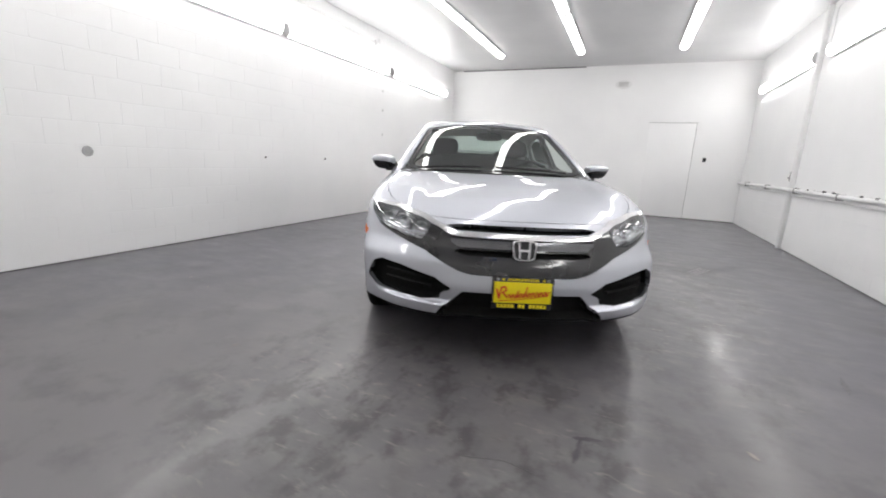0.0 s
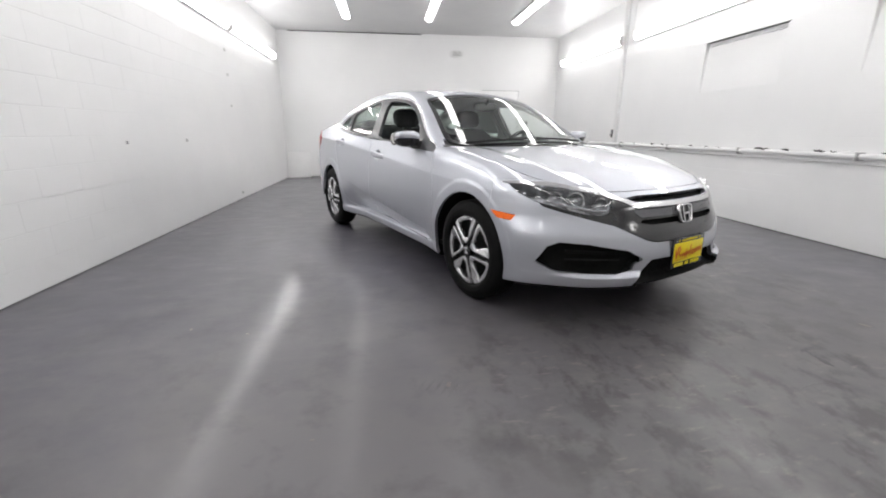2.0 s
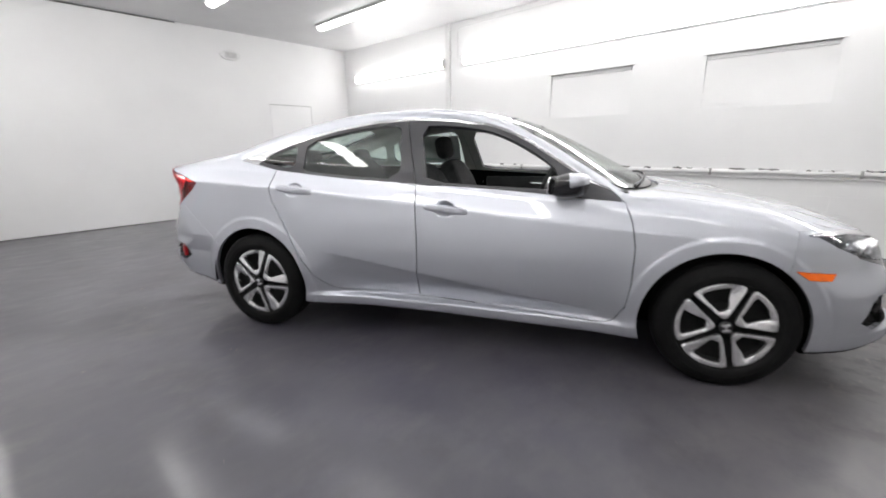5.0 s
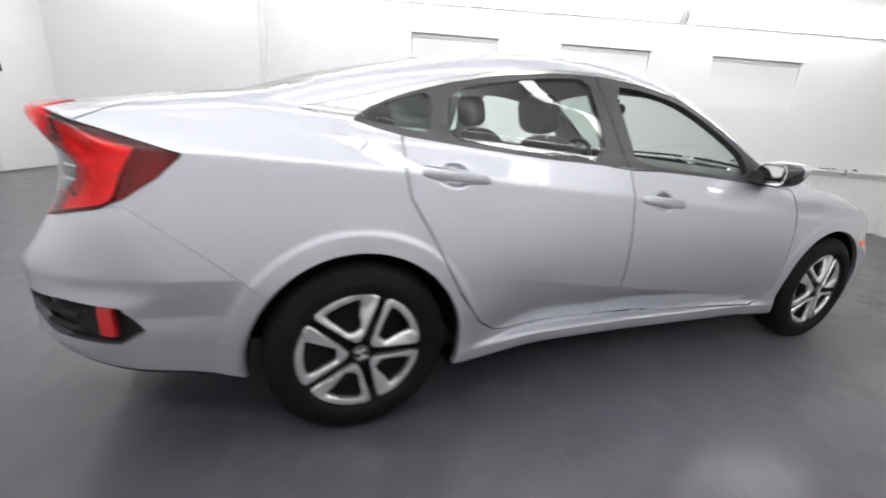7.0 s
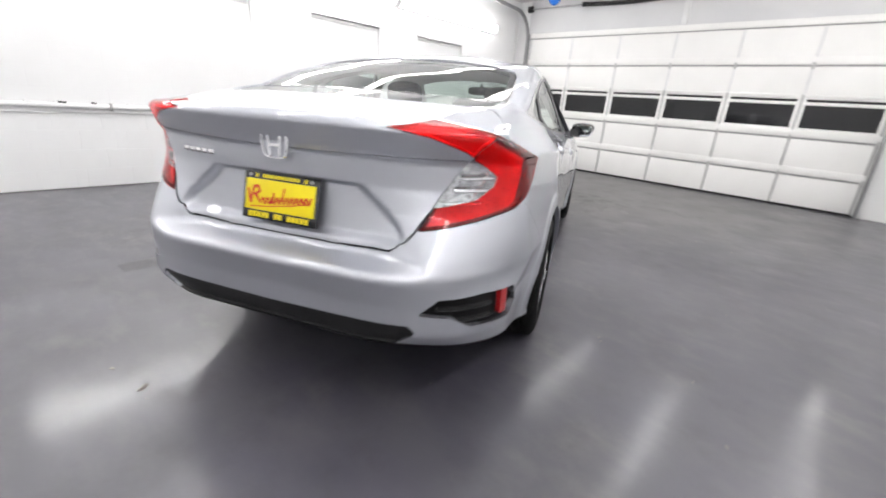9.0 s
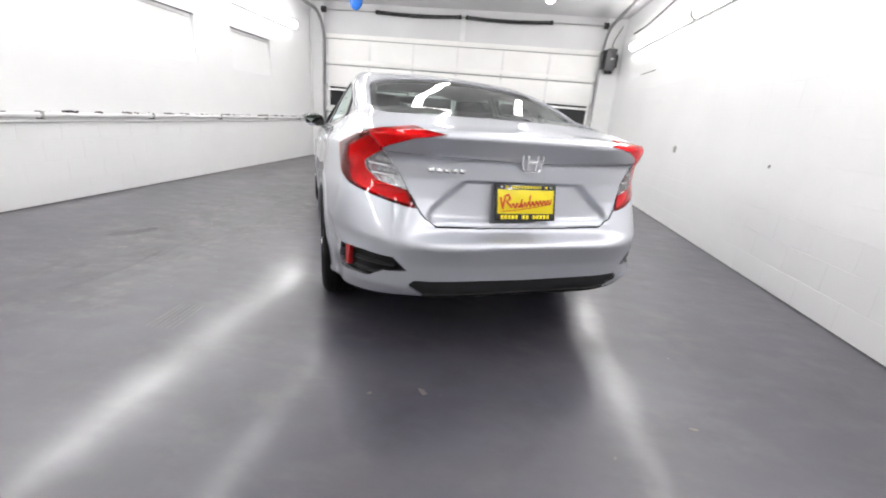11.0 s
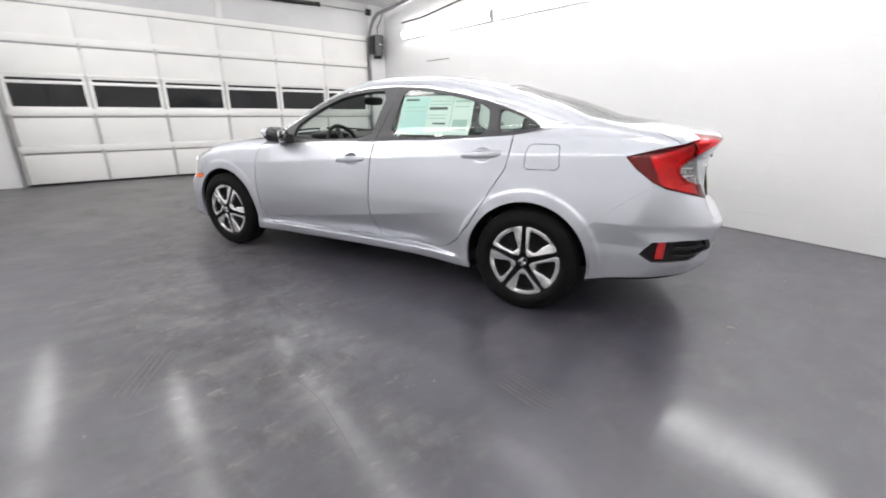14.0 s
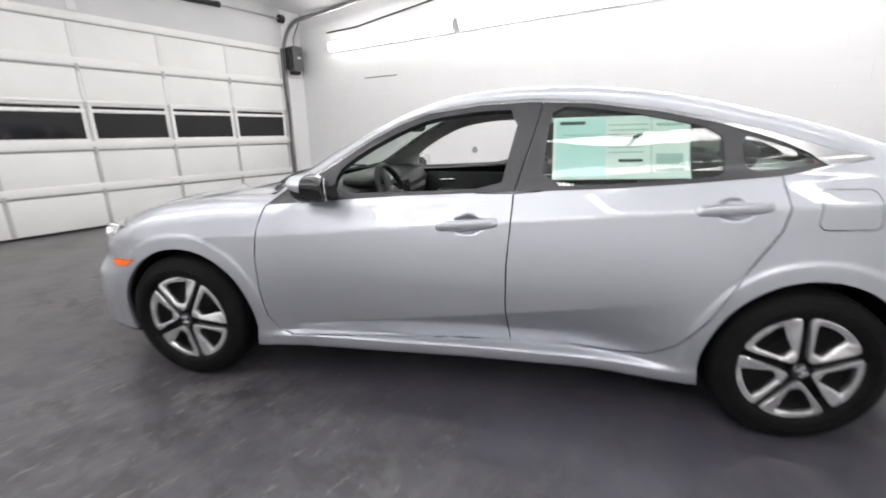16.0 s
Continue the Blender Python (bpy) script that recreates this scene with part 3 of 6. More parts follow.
# left wall: clips, holes, slot
clips = [(2.20, 4.20), (1.86, 4.20), (1.42, 4.20), (0.10, 4.22)]
for z, y in clips:
    tagged(part("pipe_clip", box((XL, y - 0.012, z - 0.02), (XL + 0.016, y + 0.012, z + 0.02), 0.004), DOOR_STILE), "small grey metal clip on the white wall", "clip", "wall clips")
for y, z, r in ((-0.61, 0.95, 0.030), (1.38, 0.94, 0.011), (2.56, 0.94, 0.013)):
    thing = empty("wall_socket", pose(XL, y, z), "dark round wall hole with a chipped grey edge", "wall hole", "wall holes")
    bm = bmesh.new()
    add_lathe(bm, [(0.0, r * 1.5), (0.004, r * 1.35), (0.004, r * 0.9), (0.0015, r * 0.85)], 20, "X")
    part("chipped_edge", bm, DOOR_GREY, thing)
    bm = bmesh.new()
    add_lathe(bm, [(0.002, r * 0.9), (0.0025, 0.001)], 20, "X")
    part("hole", bm, DOOR_GREY if r > 0.02 else BLACK_METAL, thing)
tagged(part("wall_slot", box((XL, -2.70, 2.035), (XL + 0.006, -2.02, 2.05), 0.002), GREY_PLASTIC), "narrow dark slot high on the white wall", "slot")

# back wall: flush door, switch, vent, leaning board
back_door = tagged(part("door_2", box((1.06, YB - 0.012, 0.01), (1.94, YB, 2.0), 0.003), WALL_X), "closed white flush door in the back wall", "door", kind="structure")
part("door_top_gap", box((1.04, YB - 0.014, 2.002), (1.96, YB, 2.012)), DOOR_GREY, back_door, "thin grey gap", smooth=False)
part("door_side_gap", box((1.942, YB - 0.008, 0.01), (1.950, YB, 2.0)), DOOR_GREY, back_door, "thin grey gap", smooth=False)
tagged(part("wall_switch", box((2.15, YB - 0.022, 1.22), (2.21, YB, 1.31), 0.006), BLACK_PLASTIC), "small black switch beside the white door", "switch")
vent = empty("wall_vent", pose(0.42, YB, 2.80), "pale grey slatted wall vent", "vent")
bm = bmesh.new()
add_prism(bm, [(0.17 * math.cos(a), 0.085 * math.sin(a)) for a in np.linspace(0, 2 * math.pi, 33)[:-1]], -0.024, 0.0, "Y")
part("vent_frame", bevelled(bm, 0.008), TRIM, vent)
for k in range(4):
    part("slat", box((-0.10, -0.030, -0.042 + 0.024 * k), (0.10, -0.020, -0.030 + 0.024 * k), 0.002), DOOR_GREY, vent)
board = part("board", box((-0.26, -0.010, 0), (0.26, 0.010, 0.58), 0.002), TRIM)
board.matrix_basis = pose(-3.33, YB - 0.16, 0.003, -14, 0, 4)
tagged(board, "white rectangular board leaning in the corner", "board")
for lo, hi in (((XL, YD, 0), (XL + 0.006, YB, 0.008)), ((XR - 0.006, YD, 0), (XR, YB, 0.008)), ((XL, YB - 0.006, 0), (XR, YB, 0.012))):
    tagged(part("baseboard", box(lo, hi), GREY_PLASTIC, smooth=False), "dark grey paint line at the foot of the wall", "baseboard", kind="structure")

# shadow of the gap under the ceiling, put in as a dark grey strip
tagged(part("trim", box((-3.35, YB - 0.010, TOP - 0.022), (-0.4, YB, TOP - 0.004)), GREY_PLASTIC, smooth=False), "thin dark strip put in for the shadowed gap between back wall and ceiling", "gap", kind="structure")

# flecks of paint and dirt on the floor
rng = random.Random(11)
bm = bmesh.new()
spots = [(-1.145, 3.72, 0.030), (-2.26, 3.70, 0.022), (-0.93, 3.78, 0.018), (-1.05, -1.31, 0.022), (0.01, -1.2, 0.016), (1.34, -1.05, 0.030), (-2.36, -0.62, 0.020)]
spots += [(rng.uniform(XL + 0.3, XR - 0.3), rng.uniform(-3.4, 7.0), rng.choice((0.005, 0.007, 0.010))) for _ in range(70)]
for x, y, r in spots:
    lie = rng.uniform(0, 3.1)
    ring = []
    for k in range(7):
        a = 2 * math.pi * k / 7
        q = r * rng.uniform(0.55, 1.1)
        u, v = q * math.cos(a), 0.5 * q * math.sin(a)
        ring.append((x + u * math.cos(lie) - v * math.sin(lie), y + u * math.sin(lie) + v * math.cos(lie)))
    add_prism(bm, ring, 0.0002, 0.0015, "Z")
tagged(part("floor_flecks", bm, mottled("pale_fleck", (0.24, 0.21, 0.19), (0.14, 0.12, 0.12), 5.0, (0.5, 0.7)), smooth=False), "small pale paint flecks scattered on the grey floor", "flecks", kind="stuff")

# dark rubbed smears beside the parked car
rng = random.Random(23)
SMEARS = ((0.76, -1.24, 17, 0.11, 0.02), (1.92, -0.17, -99, 0.2, 0.02), (0.73, -1.32, -94, 0.16, 0.02))
for x, y, lie, long, wide in SMEARS:
    bm = bmesh.new()
    top = [(long * (k / 9 - 0.5), wide * (0.3 + 0.7 * math.sin(math.pi * k / 9)) * rng.uniform(0.5, 1.0)) for k in range(10)]
    low = [(u, -v * rng.uniform(0.4, 1.0)) for u, v in top[::-1]]
    add_prism(bm, top + low, 0.0002, 0.0008, "Z", pose(x, y, 0, 0, 0, lie))
    tagged(part("floor_smear", bm, mottled("dark_smear", (0.038, 0.035, 0.041), (0.058, 0.054, 0.061), 12.0, (0.35, 0.5)), smooth=False), "dark rubbed tyre smear on the grey floor", "smear", kind="stuff")

# combs of thin pale bars on the floor
for x, y, n, gap, lie, long in ((0.245, 3.40, 6, 0.026, 92, 0.27), (1.58, 2.21, 4, 0.030, 62, 0.36), (-1.09, -1.31, 5, 0.034, 58, 0.10)):
    bm = bmesh.new()
    for k in range(n):
        off = (k - (n - 1) / 2) * gap
        ring = [(-long / 2, off - 0.005), (-long / 4, off - 0.007), (long / 3, off - 0.006), (long / 2, off - 0.003), (long / 2, off + 0.003), (0.0, off + 0.007), (-long / 2, off + 0.004)]
        add_prism(bm, ring, 0.0003, 0.0009, "Z", pose(x, y, 0, 0, 0, lie + 1.5 * (k % 3)))
    tagged(part("floor_bars", bm, mottled("grey_bar", (0.115, 0.109, 0.113), (0.078, 0.073, 0.079), 14.0, (0.3, 0.4)), smooth=False), "row of pale combed bars on the grey floor", "scuffs", kind="stuff")

# thin pale scratches in the floor paint
for turns, wide in (([(-1.79, 1.374), (-1.892, 1.364), (-1.981, 1.337), (-2.031, 1.314)], 0.004), ([(-1.09, 0.828), (-1.20, 0.833), (-1.305, 0.817)], 0.006), ([(-1.487, 1.067), (-1.44, 1.03), (-1.392, 0.973), (-1.37, 0.95)], 0.007),
                    ([(0.35, -1.55), (0.50, -1.50), (0.62, -1.52)], 0.006), ([(-0.34, -1.546), (-0.22, -1.60), (-0.10, -1.58)], 0.006), ([(1.05, 2.5), (1.0, 2.9), (1.02, 3.3)], 0.005), ([(1.32, 1.6), (1.10, 1.9), (0.95, 2.3)], 0.005)):
    bm = bmesh.new()
    rows = []
    for k, (x, y) in enumerate(turns):
        a, b = turns[max(k - 1, 0)], turns[min(k + 1, len(turns) - 1)]
        d = Vector((a[1] - b[1], b[0] - a[0], 0)).normalized() * wide * (0.35 if k in (0, len(turns) - 1) else 1.0)
        rows.append([bm.verts.new((x + d.x * u, y + d.y * u, z)) for u, z in ((-0.5, 0.0003), (0.5, 0.0003), (0.3, 0.0009), (-0.3, 0.0009))])
    for one, two in zip(rows, rows[1:]):
        for i in range(4):
            bm.faces.new((one[i], one[(i + 1) % 4], two[(i + 1) % 4], two[i]))
    tagged(part("floor_scratch", bm, mottled("pale_scratch", (0.125, 0.118, 0.12), (0.085, 0.080, 0.086), 9.0, (0.4, 0.5)), smooth=False), "thin pale scratch in the grey floor paint", "scratch", kind="stuff")

bm = bmesh.new()
add_path(bm, [(XR - 0.010, 4.36, 2.64), (XR - 0.010, 4.36, 3.08), (XR - 0.010, 4.30, 3.11), (XR - 0.010, 1.2, 3.13), (XR - 0.010, -1.6, 3.13)], 0.007, 6)
tagged(part("conduit", bm, TRIM), "thin white wire run high on the wall", "conduit")
# ---- the car's body as a smooth implicit form: x across, y from the front axle to the rear, z up ----
def soft(points, s):
    """A polyline smoothed by a bell of width s, as a function."""
    px, py = np.array(points, float).T
    step = 0.004
    q = np.arange(px[0] - 1.0, px[-1] + 1.0, step)
    v = np.interp(q, px, py)
    v = np.where(q < px[0], py[0] + (q - px[0]) * (py[1] - py[0]) / (px[1] - px[0]), v)
    v = np.where(q > px[-1], py[-1] + (q - px[-1]) * (py[-1] - py[-2]) / (px[-1] - px[-2]), v)
    n = int(4 * s / step) + 1
    k = np.exp(-0.5 * (np.arange(-n, n + 1) * step / s) ** 2)
    pad = np.concatenate([v[0] + (v[1] - v[0]) * np.arange(-n, 0), v, v[-1] + (v[-1] - v[-2]) * np.arange(1, n + 1)])
    v = np.convolve(pad, k / k.sum(), "valid")
    return lambda a: np.interp(a, q, v)


def ramp(a, lo, hi):
    t = np.clip((a - lo) / (hi - lo), 0, 1)
    return t * t * (3 - 2 * t)


def smax(a, b, k):
    """The larger of two, with the edge between them rounded over k."""
    h = np.maximum(k - np.abs(a - b), 0) / k
    return np.maximum(a, b) + h * h * k * 0.25


glass_line = soft([(-0.2, 0.70), (0.42, 1.035), (0.75, 1.21), (1.0, 1.325), (1.25, 1.392), (1.55, 1.42), (1.9, 1.417), (2.2, 1.388), (2.5, 1.332), (2.8, 1.258), (3.1, 1.156), (3.3, 1.08), (3.6, 0.95)], 0.07)
hood_line = soft([(-1.0, 0.60), (-0.84, 0.70), (-0.72, 0.765), (-0.5, 0.825), (-0.2, 0.88), (0.2, 0.937), (0.5, 0.968), (0.8, 0.985)], 0.05)
deck_line = soft([(2.5, 1.235), (3.0, 1.178), (3.15, 1.155), (3.3, 1.130), (3.5, 1.094), (3.6, 1.082), (3.66, 1.078)], 0.02)
nose_line = soft([(0.10, -0.78), (0.19, -0.855), (0.28, -0.88), (0.42, -0.885), (0.52, -0.868), (0.60, -0.828), (0.68, -0.805), (0.72, -0.775), (0.76, -0.70), (0.85, -0.5)], 0.015)
tail_line = soft([(0.15, 3.60), (0.25, 3.65), (0.33, 3.683), (0.40, 3.692), (0.45, 3.694), (0.50, 3.698), (0.592, 3.725), (0.612, 3.718), (0.627, 3.655), (0.640, 3.624), (0.73, 3.612), (0.86, 3.60), (0.955, 3.603), (0.966, 3.618), (1.045, 3.655), (1.075, 3.65), (1.12, 3.62)], 0.007)
plan_line = soft([(-0.9, 0.82), (-0.5, 0.868), (-0.1, 0.886), (0.4, 0.885), (1.0, 0.893), (2.0, 0.897), (2.7, 0.893), (3.1, 0.868), (3.5, 0.83), (3.8, 0.79)], 0.12)
tail_corner = soft([(0.15, 3.52), (0.25, 3.57), (0.33, 3.635), (0.40, 3.692), (0.45, 3.690), (0.50, 3.690), (0.608, 3.706), (0.66, 3.688), (0.73, 3.656), (0.80, 3.622), (0.86, 3.60), (0.955, 3.603), (0.966, 3.618), (1.045, 3.655), (1.075, 3.65), (1.12, 3.62)], 0.009)
crease_line = soft([(-0.9, 0.67), (-0.3, 0.725), (0.3, 0.765), (0.5, 0.778), (1.1, 0.828), (1.53, 0.865), (2.2, 0.922), (2.5, 0.943), (3.0, 0.972), (3.7, 0.985)], 0.10)
upper_cut = soft([(-1.0, 0.004), (-0.3, 0.0), (-0.012, 0.0), (0.0, 0.002), (0.10, 0.038), (0.135, 0.056), (0.16, 0.077), (0.30, 0.155), (0.50, 0.285), (0.8, 0.50)], 0.004)
lower_cut = soft([(0.0, 0.12), (0.17, 0.065), (0.205, 0.026), (0.255, 0.018), (0.30, 0.018), (0.43, 0.004), (0.6, 0.0), (0.75, 0.004), (0.85, 0.008), (1.5, 0.01)], 0.014)
belly_line = soft([(-0.95, 0.25), (-0.5, 0.235), (-0.3, 0.20), (0.4, 0.185), (2.3, 0.195), (3.0, 0.235), (3.12, 0.262), (3.35, 0.30), (3.62, 0.332), (3.8, 0.36)], 0.08)
tumble = soft([(-0.9, 0.0), (-0.1, 0.006), (0.5, 0.010), (1.2, 0.030), (1.6, 0.030), (2.2, 0.044), (2.55, 0.038), (2.9, 0.040), (3.2, 0.048), (3.7, 0.055)], 0.12)
waist = soft([(-0.6, -0.05), (0.2, -0.20), (0.6, -0.20), (1.0, 0.0), (1.7, 0.0), (2.1, 0.22), (2.45, 0.42), (2.8, 0.46), (3.1, 0.34), (3.6, 0.15)], 0.10)
HUB = 0.318


def top_height(x, y):
    bow = 0.30 * x * x
    ye = y - bow * (1 - ramp(y, 1.0, 1.9)) + 0.5 * bow * ramp(y, 1.9, 2.6)
    roof = glass_line(ye) - 0.08 * x * x
    hood = hood_line(y) - (0.055 + 0.10 * ramp(-y, 0.2, 0.7)) * x * x + 0.012 * ramp(x, 0.50, 0.62) * ramp(-y, -0.5, -0.2)
    deck = deck_line(y + 0.05 * x * x) - 0.07 * x * x
    return roof, hood, deck


def half_width(y, z):
    q = z - crease_line(y)
    w = plan_line(y) - upper_cut(q) - lower_cut(z)
    lean = np.clip((z - 0.45) / (crease_line(y) - 0.45), 0, 1.3) ** 1.2
    w = w - (tumble(y) * lean + waist(y) * np.clip(q, 0, 0.15)) * (1 - 0.80 * np.clip((q - 0.08) / 0.40, 0, 1))
    w = w - 0.042 * np.clip((0.82 - z) / 0.50, 0, 1) ** 2 * (0.5 + 0.5 * ramp(z, 0.262, 0.286)) * ramp(y, 0.36, 0.62) * (1 - ramp(y, 2.0, 2.4))
    edge = 0.326 + 0.148 * (y - 0.600)
    wedge = np.maximum(edge - 0.288, 0.02)
    under = np.clip((edge - z) / wedge, 0, 1)
    hollow = under * (1.15 - 0.15 * under) * (0.62 + 0.38 * ramp(z, 0.270, 0.284))
    reach = ramp(y, 0.50, 0.62) * (1 - ramp(y, 1.85, 2.30))
    flare = 0.004 * np.clip((crease_line(y) - z) / (crease_line(y) - edge), 0, 1)
    w = w + (flare - np.minimum(0.075, 0.48 * wedge) * hollow) * reach
    fold = 0.612 - z
    w = w - 0.26 * np.minimum(0.5 * (fold + np.sqrt(fold * fold + 5e-6)), 0.12) * ramp(y, 2.95, 3.22)
    for hy, hz in ((1.405, 0.843), (2.388, 0.932)):
        dent = 1 - np.hypot((y - hy) / 0.070, (z - hz) / 0.044)
        w = w - 0.022 * ramp(dent, 0.0, 0.55)
    w = w - 0.05 * ramp(y, 2.5, 3.5) * ramp(z, 1.0, 1.3)
    w = w + 0.005 * ramp(0.330 - z, 0, 0.02) * ramp(-y, 0.42, 0.50)
    for hub, proud in ((0.025, 0.005), (2.7, 0.006)):
        r = np.hypot(y - hub, z - HUB)
        w = w + proud * (1 - ramp(r, 0.420, 0.445)) * ramp(r, 0.3, 0.37)
    return w


def body(p):
    """Below zero inside the car's outer skin."""
    x, y, z = np.abs(p[..., 0]), p[..., 1], p[..., 2]
    roof, hood, deck = top_height(x, y)
    over = np.maximum(np.maximum(hood * (y < 1.5) - 9 * (y >= 1.5), deck * (y >= 1.5) - 9 * (y < 1.5)), roof)
    round_k = 0.09 - 0.03 * ramp(y, 0.3, 0.9) - 0.02 * ramp(y, 2.6, 3.2)
    f = smax(x - half_width(y, z), z - over, round_k)
    front = nose_line(z) + 0.58 * x ** 2.75 + 0.15 * (ramp(z, 0.5, 0.62) - ramp(z, 0.68, 0.78)) * x ** 6
    front = front - 0.032 * (1 - ramp(x, 0.62, 0.80)) * ramp(0.326 - 0.02 * (x - 0.6) - z, -0.004, 0.016) * ramp(x, 0.33, 0.40)
    plate = ramp(0.866 - z, 0, 0.014) * ramp(z - 0.672, 0, 0.03) * ramp(0.31 + 1.2 * (0.866 - z) - x, 0, 0.055) * ramp(0.48 - x, 0, 0.05)
    turn = ramp(x, 0.34, 0.62)
    back = tail_line(z) * (1 - turn) + tail_corner(z) * turn - 0.026 * plate
    high = np.clip((z - 0.58) / 0.20, 0, 1)
    back = back - high * (0.14 * x ** 2 + 0.66 * x ** 6) - (1 - high) * (1.12 + 0.22 * ramp(z, 0.48, 0.60)) * x ** 6.3
    f = smax(f, front - y, 0.09)
    f = smax(f, y - back, 0.035)
    return smax(f, belly_line(y) - z, 0.03)


def slope(p, e=0.004):
    g = np.empty_like(p)
    for a in range(3):
        d = np.zeros(3)
        d[a] = e
        g[..., a] = body(p + d) - body(p - d)
    return g / (2 * e)


def settle(p, times=4):
    """Moves points onto the skin; returns them with their outward normals."""
    for _ in range(times):
        g = slope(p)
        p = p - g * (body(p) / np.maximum((g * g).sum(-1), 0.2))[..., None]
    g = slope(p)
    return p, g / np.maximum(np.linalg.norm(g, axis=-1, keepdims=True), 1e-6)


def skin(h):
    """The skin of the car's left half as points, normals and triangles."""
    lo, n = np.array([-2.5 * h, -1.0, 0.12]), (int(1.0 / h) + 2, int(4.85 / h), int(1.36 / h))
    ax = [lo[i] + h * np.arange(n[i]) for i in range(3)]
    vol = np.empty(n)
    for i, x in enumerate(ax[0]):
        yy, zz = np.meshgrid(ax[1], ax[2], indexing="ij")
        vol[i] = body(np.stack([np.full_like(yy, x), yy, zz], -1))
    low = vol < 0
    corner = [(i, j, k) for i in (0, 1) for j in (0, 1) for k in (0, 1)]
    cut = lambda a, c: a[c[0]:n[0] - 1 + c[0], c[1]:n[1] - 1 + c[1], c[2]:n[2] - 1 + c[2]]
    count = sum(cut(low, c).astype(int) for c in corner)
    cells = np.argwhere((count > 0) & (count < 8))
    vals = np.stack([cut(vol, c)[tuple(cells.T)] for c in corner], 1)
    total, hits = np.zeros((len(cells), 3)), np.zeros(len(cells))
    for a in range(8):
        for b in range(a + 1, 8):
            if sum(abs(u - v) for u, v in zip(corner[a], corner[b])) != 1:
                continue
            cross = (vals[:, a] < 0) != (vals[:, b] < 0)
            t = np.where(cross, vals[:, a] / np.where(cross, vals[:, a] - vals[:, b], 1), 0)[:, None]
            total += np.where(cross[:, None], np.array(corner[a]) * (1 - t) + np.array(corner[b]) * t, 0)
            hits += cross
    p = lo + h * (cells + total / hits[:, None])
    index = -np.ones([m - 1 for m in n], int)
    index[tuple(cells.T)] = np.arange(len(cells))
    tris = []
    for a in range(3):
        b, c = (a + 1) % 3, (a + 2) % 3
        d = np.eye(3, dtype=int)
        e0 = low[tuple(slice(0, m - (i == a)) for i, m in enumerate(n))]
        e1 = low[tuple(slice(int(i == a), m) for i, m in enumerate(n))]
        at = np.argwhere(e0 != e1)
        at = at[(at[:, b] > 0) & (at[:, c] > 0) & (at[:, b] < n[b] - 1) & (at[:, c] < n[c] - 1)]
        quad = np.stack([index[tuple((at - s).T)] for s in (d[b] + d[c], d[c], 0 * d[b], d[b])], 1)
        flip = ~e0[tuple(at.T)]
        quad[flip] = quad[flip][:, ::-1]
        tris += [quad[:, [0, 1, 2]], quad[:, [0, 2, 3]]]
    tris = np.concatenate(tris)
    tris = tris[(tris >= 0).all(1)]
    p, nrm = settle(p)
    return p, nrm, tris


# ---- cutting the skin into panels ----
def pick(mesh, yes):
    """The triangles of a skin that are marked, with their own points."""
    p, n, t = mesh
    t = t[yes]
    used, inv = np.unique(t, return_inverse=True)
    return p[used], n[used], inv.reshape(-1, 3)


def where(mesh, test):
    """Parts a skin by a test on the middles of its triangles."""
    mid = mesh[0][mesh[2]].mean(1)
    yes = test(mid[:, 0], mid[:, 1], mid[:, 2])
    return pick(mesh, yes), pick(mesh, ~yes)


def joined(a, b):
    return np.concatenate([a[0], b[0]]), np.concatenate([a[1], b[1]]), np.concatenate([a[2], b[2] + len(a[0])])


